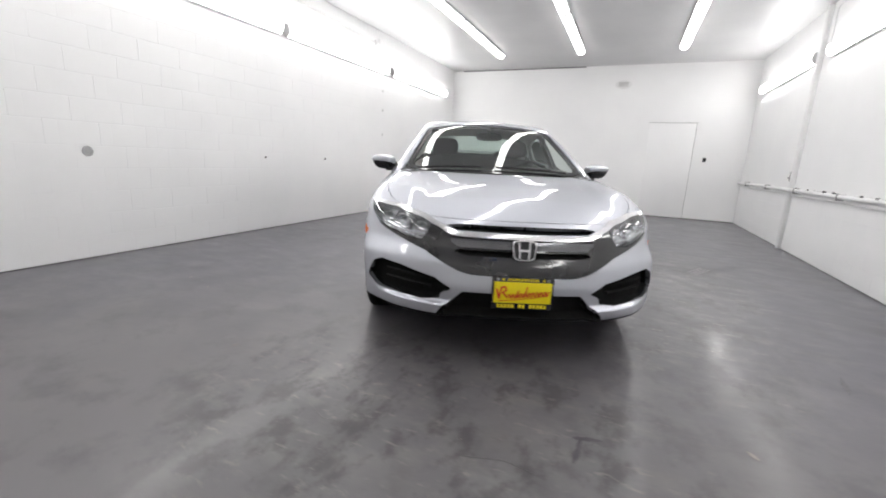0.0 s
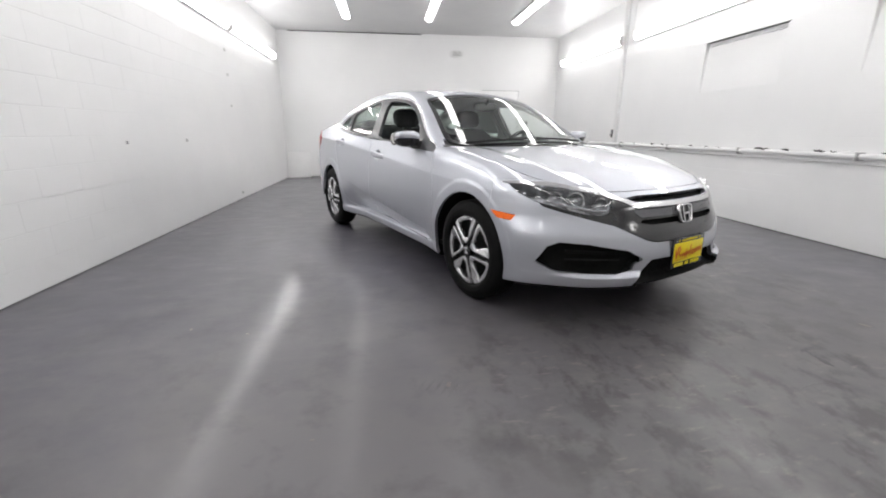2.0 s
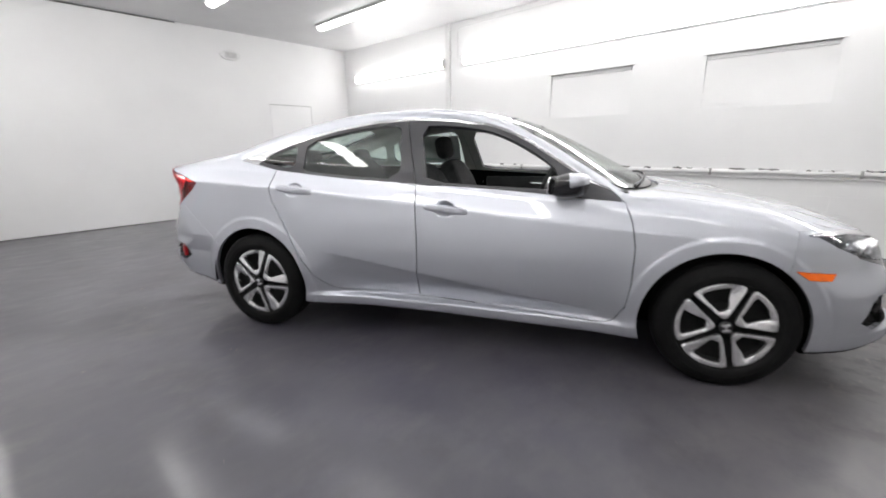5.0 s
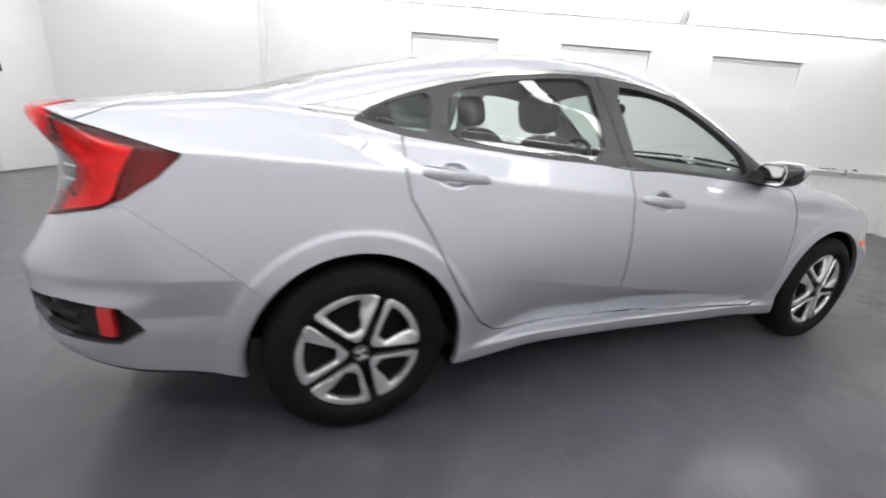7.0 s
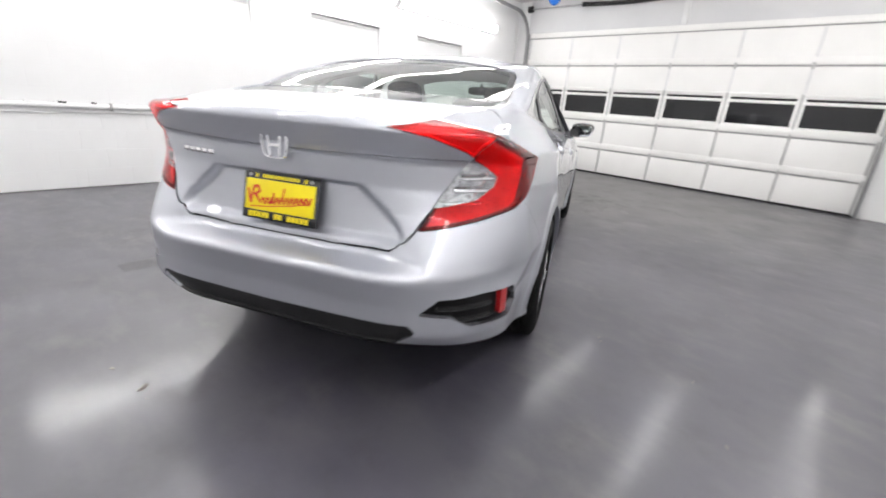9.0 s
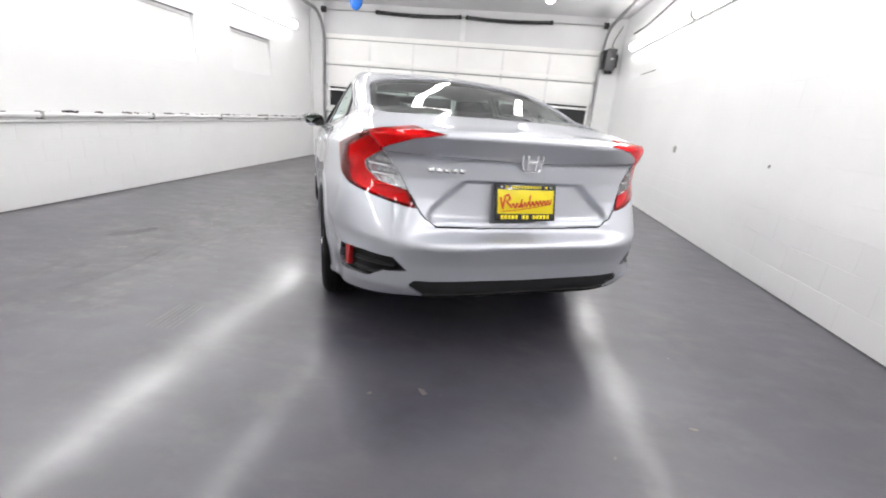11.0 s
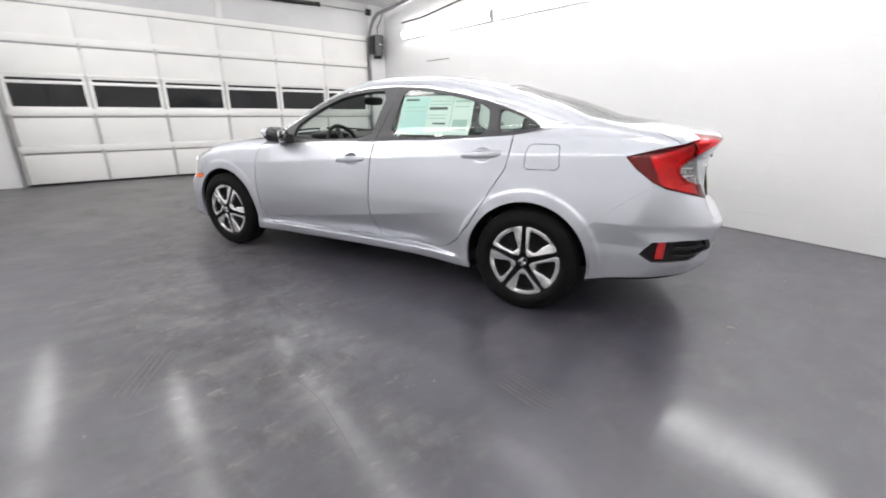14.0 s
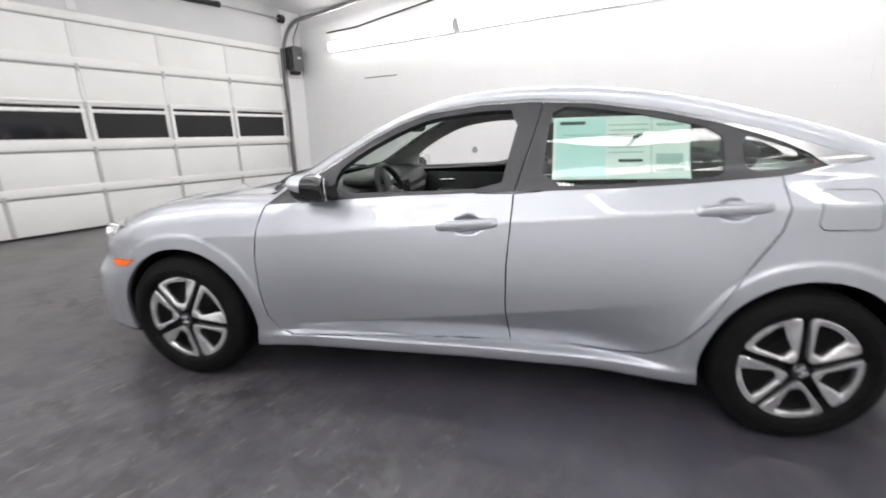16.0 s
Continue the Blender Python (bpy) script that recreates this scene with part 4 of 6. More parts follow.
def split(mesh, g, gap=0.0, test=None):
    """Cuts a skin along g = 0 into inside and outside, and opens a gap there."""
    if test is not None:
        some, rest = where(mesh, test)
        inner, outer = split(some, g, gap)
        return inner, joined(outer, rest)
    p, n, t = mesh
    if not len(t):
        return mesh, mesh
    v = g(p)
    v = np.where(np.abs(v) < 1e-5, 1e-5, v)
    low = v < 0
    count = low[t].sum(1)
    ins, outs = [t[count == 3]], [t[count == 0]]
    pairs, jobs = [], []
    for number in (1, 2):
        mix = t[count == number]
        lone = np.argmax(low[mix] == (number == 1), 1)
        a, b, c = (mix[np.arange(len(mix)), (lone + k) % 3] for k in range(3))
        jobs.append((a, b, c))
        pairs += [np.stack([a, b], 1), np.stack([a, c], 1)]
    keys = np.concatenate(pairs)
    if not len(keys):
        return pick(mesh, count == 3), pick(mesh, count == 0)
    keys, inv = np.unique(np.sort(keys, 1), axis=0, return_inverse=True)
    inv = inv.reshape(-1)
    a, b = keys.T
    k = (v[a] / (v[a] - v[b]))[:, None]
    for _ in range(3):
        q = p[a] * (1 - k) + p[b] * k
        w = g(q)[:, None]
        same = np.sign(w) == np.sign(v[a])[:, None]
        step = np.where(same, k + (1 - k) * w / (w - v[b][:, None]), k * v[a][:, None] / (v[a][:, None] - w))
        k = np.clip(np.where(np.abs(w) < 1e-6, k, step), 0.001, 0.999)
    q = p[a] * (1 - k) + p[b] * k
    m = n[a] * (1 - k) + n[b] * k
    m /= np.linalg.norm(m, axis=1, keepdims=True)
    at = 0
    for number, (a, b, c) in zip((1, 2), jobs):
        ab, ac = len(p) + inv[at:at + len(a)], len(p) + inv[at + len(a):at + 2 * len(a)]
        at += 2 * len(a)
        one = np.stack([a, ab, ac], 1)
        two = np.concatenate([np.stack([ab, b, c], 1), np.stack([ab, c, ac], 1)])
        (ins if number == 1 else outs).append(one)
        (outs if number == 1 else ins).append(two)
    way = np.zeros_like(q)
    if gap:
        for axis in range(3):
            d = np.zeros(3)
            d[axis] = 0.001
            way[:, axis] = g(q + d) - g(q - d)
        way -= m * (way * m).sum(1, keepdims=True)
        way *= gap / 2 / np.maximum(np.linalg.norm(way, axis=1, keepdims=True), 1e-9)
    normals = np.concatenate([n, m])
    parts = []
    for tri, sign in ((ins, -1), (outs, 1)):
        tri = np.concatenate(tri)
        parts.append(pick((np.concatenate([p, q + sign * way]), normals, tri), np.ones(len(tri), bool)))
    return parts


def largest(mesh):
    """The largest connected piece of a skin."""
    p, n, t = mesh
    _, same = np.unique(np.round(p * 4000).astype(int), axis=0, return_inverse=True)
    weld = same.reshape(-1)[t]
    own = np.arange(len(p))
    while True:
        low = own[weld].min(1)
        nxt = own.copy()
        np.minimum.at(nxt, weld.reshape(-1), np.repeat(low, 3))
        nxt = nxt[nxt]
        if (nxt == own).all():
            break
        own = nxt
    names, counts = np.unique(own[weld[:, 0]], return_counts=True)
    return pick(mesh, own[weld[:, 0]] == names[np.argmax(counts)])


def outline(points, view, turns=0, grow=0.0):
    """Signed distance to an outline seen from the side, from above, or across a front or rear corner."""
    pts = [tuple(q) for q in points]
    for _ in range(turns):
        pts = [tuple(a[i] * (1 - k) + b[i] * k for i in (0, 1)) for a, b in zip(pts, pts[1:] + pts[:1]) for k in (0.25, 0.75)]

    def g(p):
        u, v = {"side": (p[:, 1], p[:, 2]), "front": (np.abs(p[:, 0]) + p[:, 1], p[:, 2]), "rear": (np.abs(p[:, 0]) - p[:, 1], p[:, 2]), "top": (np.abs(p[:, 0]), p[:, 1]), "face": (np.abs(p[:, 0]), p[:, 2])}[view]
        best, inside = np.full(len(u), 1e9), np.zeros(len(u), bool)
        for (a, b), (c, d) in zip(pts, pts[1:] + pts[:1]):
            du, dv = c - a, d - b
            k = np.clip(((u - a) * du + (v - b) * dv) / max(du * du + dv * dv, 1e-12), 0, 1)
            best = np.minimum(best, (u - a - k * du) ** 2 + (v - b - k * dv) ** 2)
            if b != d:
                inside ^= ((b > v) != (d > v)) & (u < a + (v - b) * du / dv)
        return np.where(inside, -1, 1) * np.sqrt(best) - grow

    return g


def flipped(mesh):
    return mesh[0] * [-1, 1, 1], mesh[1] * [-1, 1, 1], mesh[2][:, ::-1]


def sunk(mesh, depth):
    return mesh[0] - mesh[1] * depth, mesh[1], mesh[2]


def sheet(name, mesh, material, parent, depth=0.0, label="", both=False):
    """A panel of skin as a mesh object, its edges turned in by depth. both: with its mirror half, as one panel."""
    p, n, t = mesh
    _, first, same = np.unique(np.round(p * 1e5).astype(int), axis=0, return_index=True, return_inverse=True)
    t = same.reshape(-1)[t]
    t = t[(t[:, 0] != t[:, 1]) & (t[:, 1] != t[:, 2]) & (t[:, 2] != t[:, 0])]
    mesh = (p[first], n[first], t)
    if both:
        mesh = joined(mesh, flipped(mesh))
    p, n, t = mesh
    loops = n[t.reshape(-1)]
    edges = np.concatenate([t[:, [0, 1]], t[:, [1, 2]], t[:, [2, 0]]])
    code = np.sort(edges, 1)
    _, first, count = np.unique(code, axis=0, return_index=True, return_counts=True)
    rim = edges[first[count == 1]]
    rim = rim[~(np.abs(p[rim][:, :, 0]) < 1e-4).all(1)]
    faces = t.tolist()
    if depth and len(rim):
        i, j = rim.T
        used, inv = np.unique(rim, return_inverse=True)
        inv = inv.reshape(-1, 2)
        base = len(p)
        m = len(used)
        deep = p[used] - n[used] * depth
        quad = np.stack([base + inv[:, 1], base + inv[:, 0], base + m + inv[:, 0], base + m + inv[:, 1]], 1)
        flat = np.cross(p[i] - p[j], deep[inv[:, 0]] - p[j])
        flat /= np.maximum(np.linalg.norm(flat, axis=1, keepdims=True), 1e-9)
        p = np.concatenate([p, p[used], deep])
        faces += quad.tolist()
        loops = np.concatenate([loops, np.repeat(flat, 4, axis=0)])
    me = mesh_of(name, p.tolist(), faces, material, True)
    me.normals_split_custom_set(loops.tolist())
    ob = new(name, me)
    ob.parent = parent
    if label:
        ob["label"] = label
    return ob


def pair(name, mesh, material, parent, depth=0.0, label=""):
    return sheet(name, mesh, material, parent, depth, label), sheet(name, flipped(mesh), material, parent, depth, label)

def rear_at(x, z):
    """How far back the tail's skin stands at (x, z)."""
    lo, hi = 3.0, 4.0
    for _ in range(30):
        mid = (lo + hi) / 2
        lo, hi = (mid, hi) if float(body(np.array([[x, mid, z]]))[0]) < 0 else (lo, mid)
    return lo


# ---- the car ----
CAR = pose(0, 0, 0, 0, 0, 24.5)
car = empty("car", CAR, "silver four-door sedan parked alone on the grey floor", "car")
P, N, T = skin(0.012)
whole = (P, N, T)
_, whole = split(whole, lambda p: p[:, 0])
whole[0][np.abs(whole[0][:, 0]) < 2e-4, 0] = 0.0

SIDE = lambda x, y, z: x > 0.45
NOSE = lambda x, y, z: y < 0.75
TAIL = lambda x, y, z: y > 2.9
UPPER = lambda x, y, z: z > 0.80

# outlines
DLO = [(2.88, 1.110), (2.67, 1.068), (2.55, 1.046), (2.25, 1.016), (2.0, 0.996), (1.6, 0.977), (1.1, 0.949), (0.80, 0.926), (0.485, 0.900), (0.56, 0.962), (0.66, 1.003),
       (0.78, 1.080), (0.86, 1.134), (0.95, 1.192), (1.06, 1.250), (1.2, 1.298), (1.43, 1.331), (1.65, 1.341), (1.9, 1.330), (2.15, 1.294), (2.35, 1.252), (2.56, 1.196), (2.74, 1.142)]
FRAME = [(2.72, 1.083), (2.55, 1.043), (2.25, 1.012), (2.0, 0.992), (1.6, 0.973), (1.1, 0.945), (0.80, 0.922), (0.47, 0.890), (0.56, 0.957), (0.66, 0.997),
         (0.785, 1.070), (0.87, 1.125), (0.96, 1.182), (1.07, 1.239), (1.2, 1.286), (1.43, 1.318), (1.65, 1.328), (1.9, 1.317), (2.15, 1.281), (2.35, 1.238), (2.50, 1.194), (2.58, 1.165), (2.66, 1.128)]
FRONT_OPEN = [(0.80, 0.953), (1.10, 0.966), (1.528, 0.989), (1.55, 1.08), (1.603, 1.300), (1.43, 1.297), (1.22, 1.268), (1.09, 1.221), (0.97, 1.160), (0.88, 1.102), (0.81, 1.042)]
REAR_OPEN = [(1.690, 0.997), (2.00, 1.013), (2.25, 1.034), (2.372, 1.046), (2.378, 1.12), (2.362, 1.212), (2.13, 1.266), (1.90, 1.300), (1.735, 1.312), (1.712, 1.20)]
QUARTER = [(2.455, 1.060), (2.56, 1.074), (2.735, 1.102), (2.64, 1.135), (2.54, 1.168), (2.440, 1.200), (2.440, 1.12)]
B_LINE = [(1.595, 0.24), (1.57, 0.50), (1.567, 0.68), (1.585, 0.97), (1.644, 1.157), (1.70, 1.36)]
FRONT_DOOR = [(0.485, 0.900), (0.448, 0.80), (0.428, 0.68), (0.432, 0.50), (0.452, 0.37), (0.500, 0.287), (0.56, 0.268), (1.597, 0.292)] + B_LINE[1:4] + [(1.1, 0.96), (0.80, 0.93)]
REAR_DOOR = [(1.597, 0.292), (2.06, 0.300), (2.16, 0.322), (2.25, 0.385), (2.35, 0.520), (2.456, 0.714), (2.545, 0.86), (2.562, 0.94), (2.556, 1.06), (2.0, 1.01)] + B_LINE[3:0:-1]
HEADLAMP = [(0.515, 0.767), (0.40, 0.764), (0.182, 0.757), (-0.136, 0.722), (-0.240, 0.702), (-0.235, 0.655), (-0.212, 0.626), (-0.10, 0.622), (0.102, 0.650), (0.309, 0.686), (0.43, 0.722)]
BROW = [(-0.90, 0.650), (-0.42, 0.655), (-0.298, 0.690), (-0.136, 0.722), (0.182, 0.757), (0.40, 0.764), (0.515, 0.767), (0.60, 0.773), (0.40, 0.780), (0.182, 0.774), (-0.136, 0.741), (-0.30, 0.708), (-0.42, 0.680), (-0.90, 0.674)]
SLOT = [(-0.95, 0.678), (-0.42, 0.684), (-0.335, 0.704), (-0.42, 0.713), (-0.95, 0.714)]
MASK = [(-0.95, 0.650), (-0.42, 0.655), (-0.298, 0.690), (-0.238, 0.703), (-0.20, 0.640), (-0.10, 0.622), (0.102, 0.650), (0.275, 0.680), (0.252, 0.664), (0.10, 0.635), (-0.04, 0.612), (-0.262, 0.574), (-0.408, 0.529), (-0.52, 0.493), (-0.60, 0.479), (-0.95, 0.474)]
PANEL = [(-0.95, 0.603), (-0.47, 0.605), (-0.42, 0.625), (-0.40, 0.648), (-0.95, 0.646)]
SLAT = [(-0.95, 0.566), (-0.55, 0.568), (-0.46, 0.580), (-0.47, 0.597), (-0.95, 0.597)]
FOG = [(0.285, 0.378), (0.20, 0.466), (0.115, 0.491), (-0.10, 0.482), (-0.38, 0.447), (-0.506, 0.396), (-0.43, 0.374), (-0.42, 0.342), (-0.30, 0.326), (0.11, 0.331), (0.15, 0.336)]
INTAKE = [(-0.95, 0.392), (-0.566, 0.390), (-0.50, 0.340), (-0.39, 0.232), (-0.36, 0.18), (-0.95, 0.18)]
MARKER = [(-0.226, 0.619), (-0.398, 0.608), (-0.376, 0.576), (-0.285, 0.579)]
TAILLAMP = [(-3.23, 1.053), (-3.10, 1.066), (-2.971, 1.077), (-2.775, 1.050), (-2.55, 1.003), (-2.375, 0.965), (-2.44, 0.900), (-2.525, 0.842), (-2.62, 0.808), (-2.836, 0.775), (-3.085, 0.738), (-3.019, 0.807), (-2.858, 0.977), (-2.903, 0.993), (-3.058, 1.030)]
REVERSE = [(-2.862, 0.972), (-2.79, 0.948), (-2.722, 0.915), (-2.735, 0.885), (-2.82, 0.842), (-3.00, 0.812), (-3.01, 0.815)]
LAMP_JOINT = [(-3.4, 0.94), (-2.863, 0.972), (-2.835, 1.005), (-2.775, 1.040), (-2.74, 1.12), (-3.4, 1.2)]
LID = [(-2.66, 1.30), (-2.70, 1.055), (-2.775, 1.040), (-2.858, 0.978), (-3.019, 0.807), (-3.10, 0.732), (-3.150, 0.690), (-3.20, 0.662), (-3.40, 0.656), (-3.9, 0.653), (-3.9, 1.30)]
LID_TOP = [(-0.1, 3.315), (0.30, 3.290), (0.56, 3.205), (0.625, 3.20), (0.70, 3.34), (0.735, 3.43), (0.74, 3.8), (-0.1, 3.8)]
POCKET = [(-3.115, 0.478), (-3.03, 0.536), (-2.80, 0.541), (-2.567, 0.528), (-2.505, 0.452), (-2.582, 0.413), (-2.86, 0.430), (-2.965, 0.468)]
REFLECT = [(-2.660, 0.537), (-2.606, 0.531), (-2.601, 0.432), (-2.654, 0.436)]
VALANCE = [(-3.9, 0.26), (-3.24, 0.27), (-3.20, 0.34), (-3.12, 0.412), (-3.15, 0.437), (-3.24, 0.434), (-3.9, 0.424)]
SCREEN = [(-0.1, 0.255), (0.25, 0.277), (0.46, 0.345), (0.62, 0.44), (0.700, 0.525), (0.655, 0.70), (0.59, 0.90), (0.548, 1.075), (0.50, 1.10), (0.30, 1.118), (-0.1, 1.122)]
BACKLIGHT = [(-0.1, 2.36), (0.28, 2.385), (0.51, 2.425), (0.575, 2.51), (0.615, 2.80), (0.635, 3.04), (0.625, 3.14), (0.56, 3.195), (0.30, 3.275), (-0.1, 3.30)]
HOOD = [(-0.1, -0.735), (0.28, -0.715), (0.484, -0.645), (0.64, -0.50), (0.735, -0.32), (0.765, -0.12), (0.755, 0.15), (0.725, 0.44), (0.70, 0.475), (0.62, 0.405), (0.46, 0.312), (0.25, 0.245), (-0.1, 0.222)]
FUEL = [(2.685, 0.895), (2.825, 0.900), (2.815, 0.980), (2.690, 0.976)]

body_left = whole
for hub in (0.025, 2.7):
    _, body_left = split(body_left, lambda p, h=hub: np.hypot(p[:, 1] - h, p[:, 2] - HUB) - 0.366, test=lambda x, y, z: (x > 0.55) & (z < 0.75))
underside, body_left = split(body_left, lambda p: p[:, 2] - belly_line(p[:, 1]) - 0.018)
sheet("underbody", underside, UNDER, car, both=True)
arched = body_left

# glass and the black side frames
dlo, body_left = split(body_left, outline(DLO, "side"), 0.002, SIDE)
frame_part, chrome_part = split(dlo, outline(FRAME, "side"))
front_gap, frame_part = split(frame_part, outline(FRONT_OPEN, "side", 1))
rear_glass, frame_part = split(frame_part, outline(REAR_OPEN, "side", 1))
quarter_glass, frame_part = split(frame_part, outline(QUARTER, "side", 1))
screen, body_left = split(body_left, outline(SCREEN, "top", 1), 0.006, lambda x, y, z: (z > 0.8) & (y < 1.6))
screen_glass, screen_rim = split(screen, outline(SCREEN, "top", 1, -0.035))
backlight, body_left = split(body_left, outline(BACKLIGHT, "top", 1), 0.006, lambda x, y, z: (z > 0.9) & (y > 2.0))
back_glass, back_rim = split(backlight, outline(BACKLIGHT, "top", 1, -0.03))

# nose
brow, body_left = split(body_left, outline(BROW, "front"), 0.003, NOSE)
headlamp, body_left = split(body_left, outline(HEADLAMP, "front"), 0.003, NOSE)
slot, body_left = split(body_left, outline(SLOT, "front"), 0.0, NOSE)
mask, body_left = split(body_left, outline(MASK, "front"), 0.004, NOSE)
grille_panel, mask = split(mask, outline(PANEL, "front"), 0.003)
slat_gap, mask = split(mask, outline(SLAT, "front"))
fog, body_left = split(body_left, outline(FOG, "front"), 0.0, NOSE)
intake, body_left = split(body_left, outline(INTAKE, "front"), 0.0, NOSE)
marker, body_left = split(body_left, outline(MARKER, "side"), 0.002, lambda x, y, z: (x > 0.6) & (y < 0))

# tail
taillamp, body_left = split(body_left, outline(TAILLAMP, "rear"), 0.003, TAIL)
lid_lamp, taillamp = split(taillamp, outline(LAMP_JOINT, "rear"), 0.005)
reverse_lamp, taillamp = split(taillamp, outline(REVERSE, "rear"))
pocket, body_left = split(body_left, outline(POCKET, "rear"), 0.0, TAIL)
valance, body_left = split(body_left, outline(VALANCE, "rear"), 0.0, TAIL)

# painted panels
lid_rear, body_left = split(body_left, lambda p: np.maximum(outline(LID, "rear")(p), 3.15 - p[:, 1]), 0.008, lambda x, y, z: (y > 3.46) | ((y > 3.3) & (z < 1.02)))
lid_top, body_left = split(body_left, outline(LID_TOP, "top"), 0.005, lambda x, y, z: (y > 3.0) & (z > 0.98) & (x < 0.78))
spoiler_face, lid_face = split(lid_rear, lambda p: 0.953 + 0.02 * p[:, 0] - p[:, 2], 0.004)
lid = joined(joined(spoiler_face, lid_face), lid_top)
hood, body_left = split(body_left, outline(HOOD, "top", 1), 0.005, lambda x, y, z: (y < 0.6) & (z > 0.70))
cowl, body_left = split(body_left, outline([(-0.1, 0.20), (0.3, 0.22), (0.50, 0.31), (0.73, 0.46), (0.71, 0.56), (0.6, 0.50), (-0.1, 0.36)], "top"), 0.0, lambda x, y, z: (z > 0.85) & (y < 0.7))
front_door, body_left = split(body_left, outline(FRONT_DOOR, "side"), 0.006, SIDE)
rear_door, body_left = split(body_left, outline(REAR_DOOR, "side"), 0.006, SIDE)
front_bumper, body_left = split(body_left, lambda p: np.maximum(p[:, 1] + 0.21 + 0.1 * (p[:, 2] - 0.6), p[:, 2] - 0.79), 0.002, lambda x, y, z: y < 0.3)
rear_bumper, body_left = split(body_left, outline([(2.9, 0.1), (3.0, 0.555), (3.12, 0.66), (3.33, 0.822), (3.45, 0.80), (3.5, 0.77), (4.0, 0.76), (4.0, 0.1)], "side"), 0.0011, lambda x, y, z: y > 2.75)
fender, body_left = split(body_left, lambda p: np.maximum(p[:, 1] - 0.56, p[:, 2] - 0.985), 0.0, lambda x, y, z: (y < 0.7) & (x > 0.3))
fuel_door, _ = split(body_left, outline(FUEL, "side", 0, 0.028), 0.004, SIDE)
_, left_rest = split(body_left, outline(FUEL, "side", 0, 0.028), 0.004, SIDE)

DEEP = 0.022
sheet("hood", hood, PAINT, car, DEEP, both=True)
sheet("trunk_lid", lid, PAINT, car, DEEP, both=True)
sheet("front_bumper", front_bumper, PAINT, car, DEEP, both=True)
sheet("rear_bumper", rear_bumper, PAINT, car, DEEP, both=True)
sheet("body_shell", joined(left_rest, flipped(body_left)), PAINT, car, DEEP)
sheet("fuel_door", fuel_door, PAINT, car, DEEP, "silver fuel filler door")
pair("front_fender", fender, PAINT, car, DEEP)
front_doors = pair("front_door", largest(front_door), PAINT, car, DEEP)
rear_doors = pair("rear_door", largest(rear_door), PAINT, car, DEEP)
sheet("cowl", sunk(cowl, 0.012), BLACK_PLASTIC, car, 0.02, "black plastic cowl under the wipers", both=True)

# side frames, chrome and glass
for s, mesh in ((0, lambda a: a), (1, flipped)):
    ahead, behind = split(frame_part, outline(B_LINE + [(0.0, 1.5), (0.0, 0.2)], "side"), 0.005)
    sheet("window_frame", mesh(sunk(ahead, 0.003)), PILLAR, car, 0.03, "satin black window frame and pillar")
    sheet("window_frame", mesh(sunk(behind, 0.003)), PILLAR, car, 0.03, "satin black window frame and pillar")
    sheet("window_trim", mesh(chrome_part), SATIN, car, 0.012, "satin chrome window trim")
    ob = sheet("rear_door_glass", mesh(sunk(rear_glass, 0.008)), WINDOW, car, 0.0, "closed tinted door glass")
    ob = sheet("quarter_glass", mesh(sunk(quarter_glass, 0.008)), REAR_WINDOW, car)
sheet("windshield", sunk(screen_glass, 0.006), SCREEN_GLASS, car, 0.0, "clear laminated windshield", both=True)
sheet("windshield_border", sunk(screen_rim, 0.006), GLOSS_BLACK, car, 0.02, both=True)
sheet("rear_window", sunk(back_glass, 0.006), REAR_WINDOW, car, 0.0, "tinted rear window", both=True)
sheet("rear_window_border", sunk(back_rim, 0.006), GLOSS_BLACK, car, 0.02, both=True)

# nose trim
sheet("grille_brow", (brow[0] + brow[1] * 0.004, brow[1], brow[2]), BROW_CHROME, car, 0.02, "bright chrome grille bar and headlamp brows", both=True)
sheet("upper_grille", sunk(slot, 0.035), UNDER, car, -0.035, "black upper grille slot", both=True)
sheet("grille_surround", mask, DARK_TRIM, car, 0.02, "dark grey plastic grille surround", both=True)
sheet("grille_panel", grille_panel, GRILLE_DARK, car, 0.012, "glossy dark grey grille panel", both=True)
sheet("lower_slot", sunk(slat_gap, 0.03), UNDER, car, -0.03, both=True)
sheet("lower_intake", sunk(intake, 0.06), UNDER, car, -0.06, "black lower air intake", both=True)
pair("fog_pocket", sunk(fog, 0.050), UNDER, car, -0.050, "black bumper corner pocket")
pair("side_marker", (marker[0] + marker[1] * 0.002, marker[1], marker[2]), AMBER, car, 0.01, "amber side marker light")

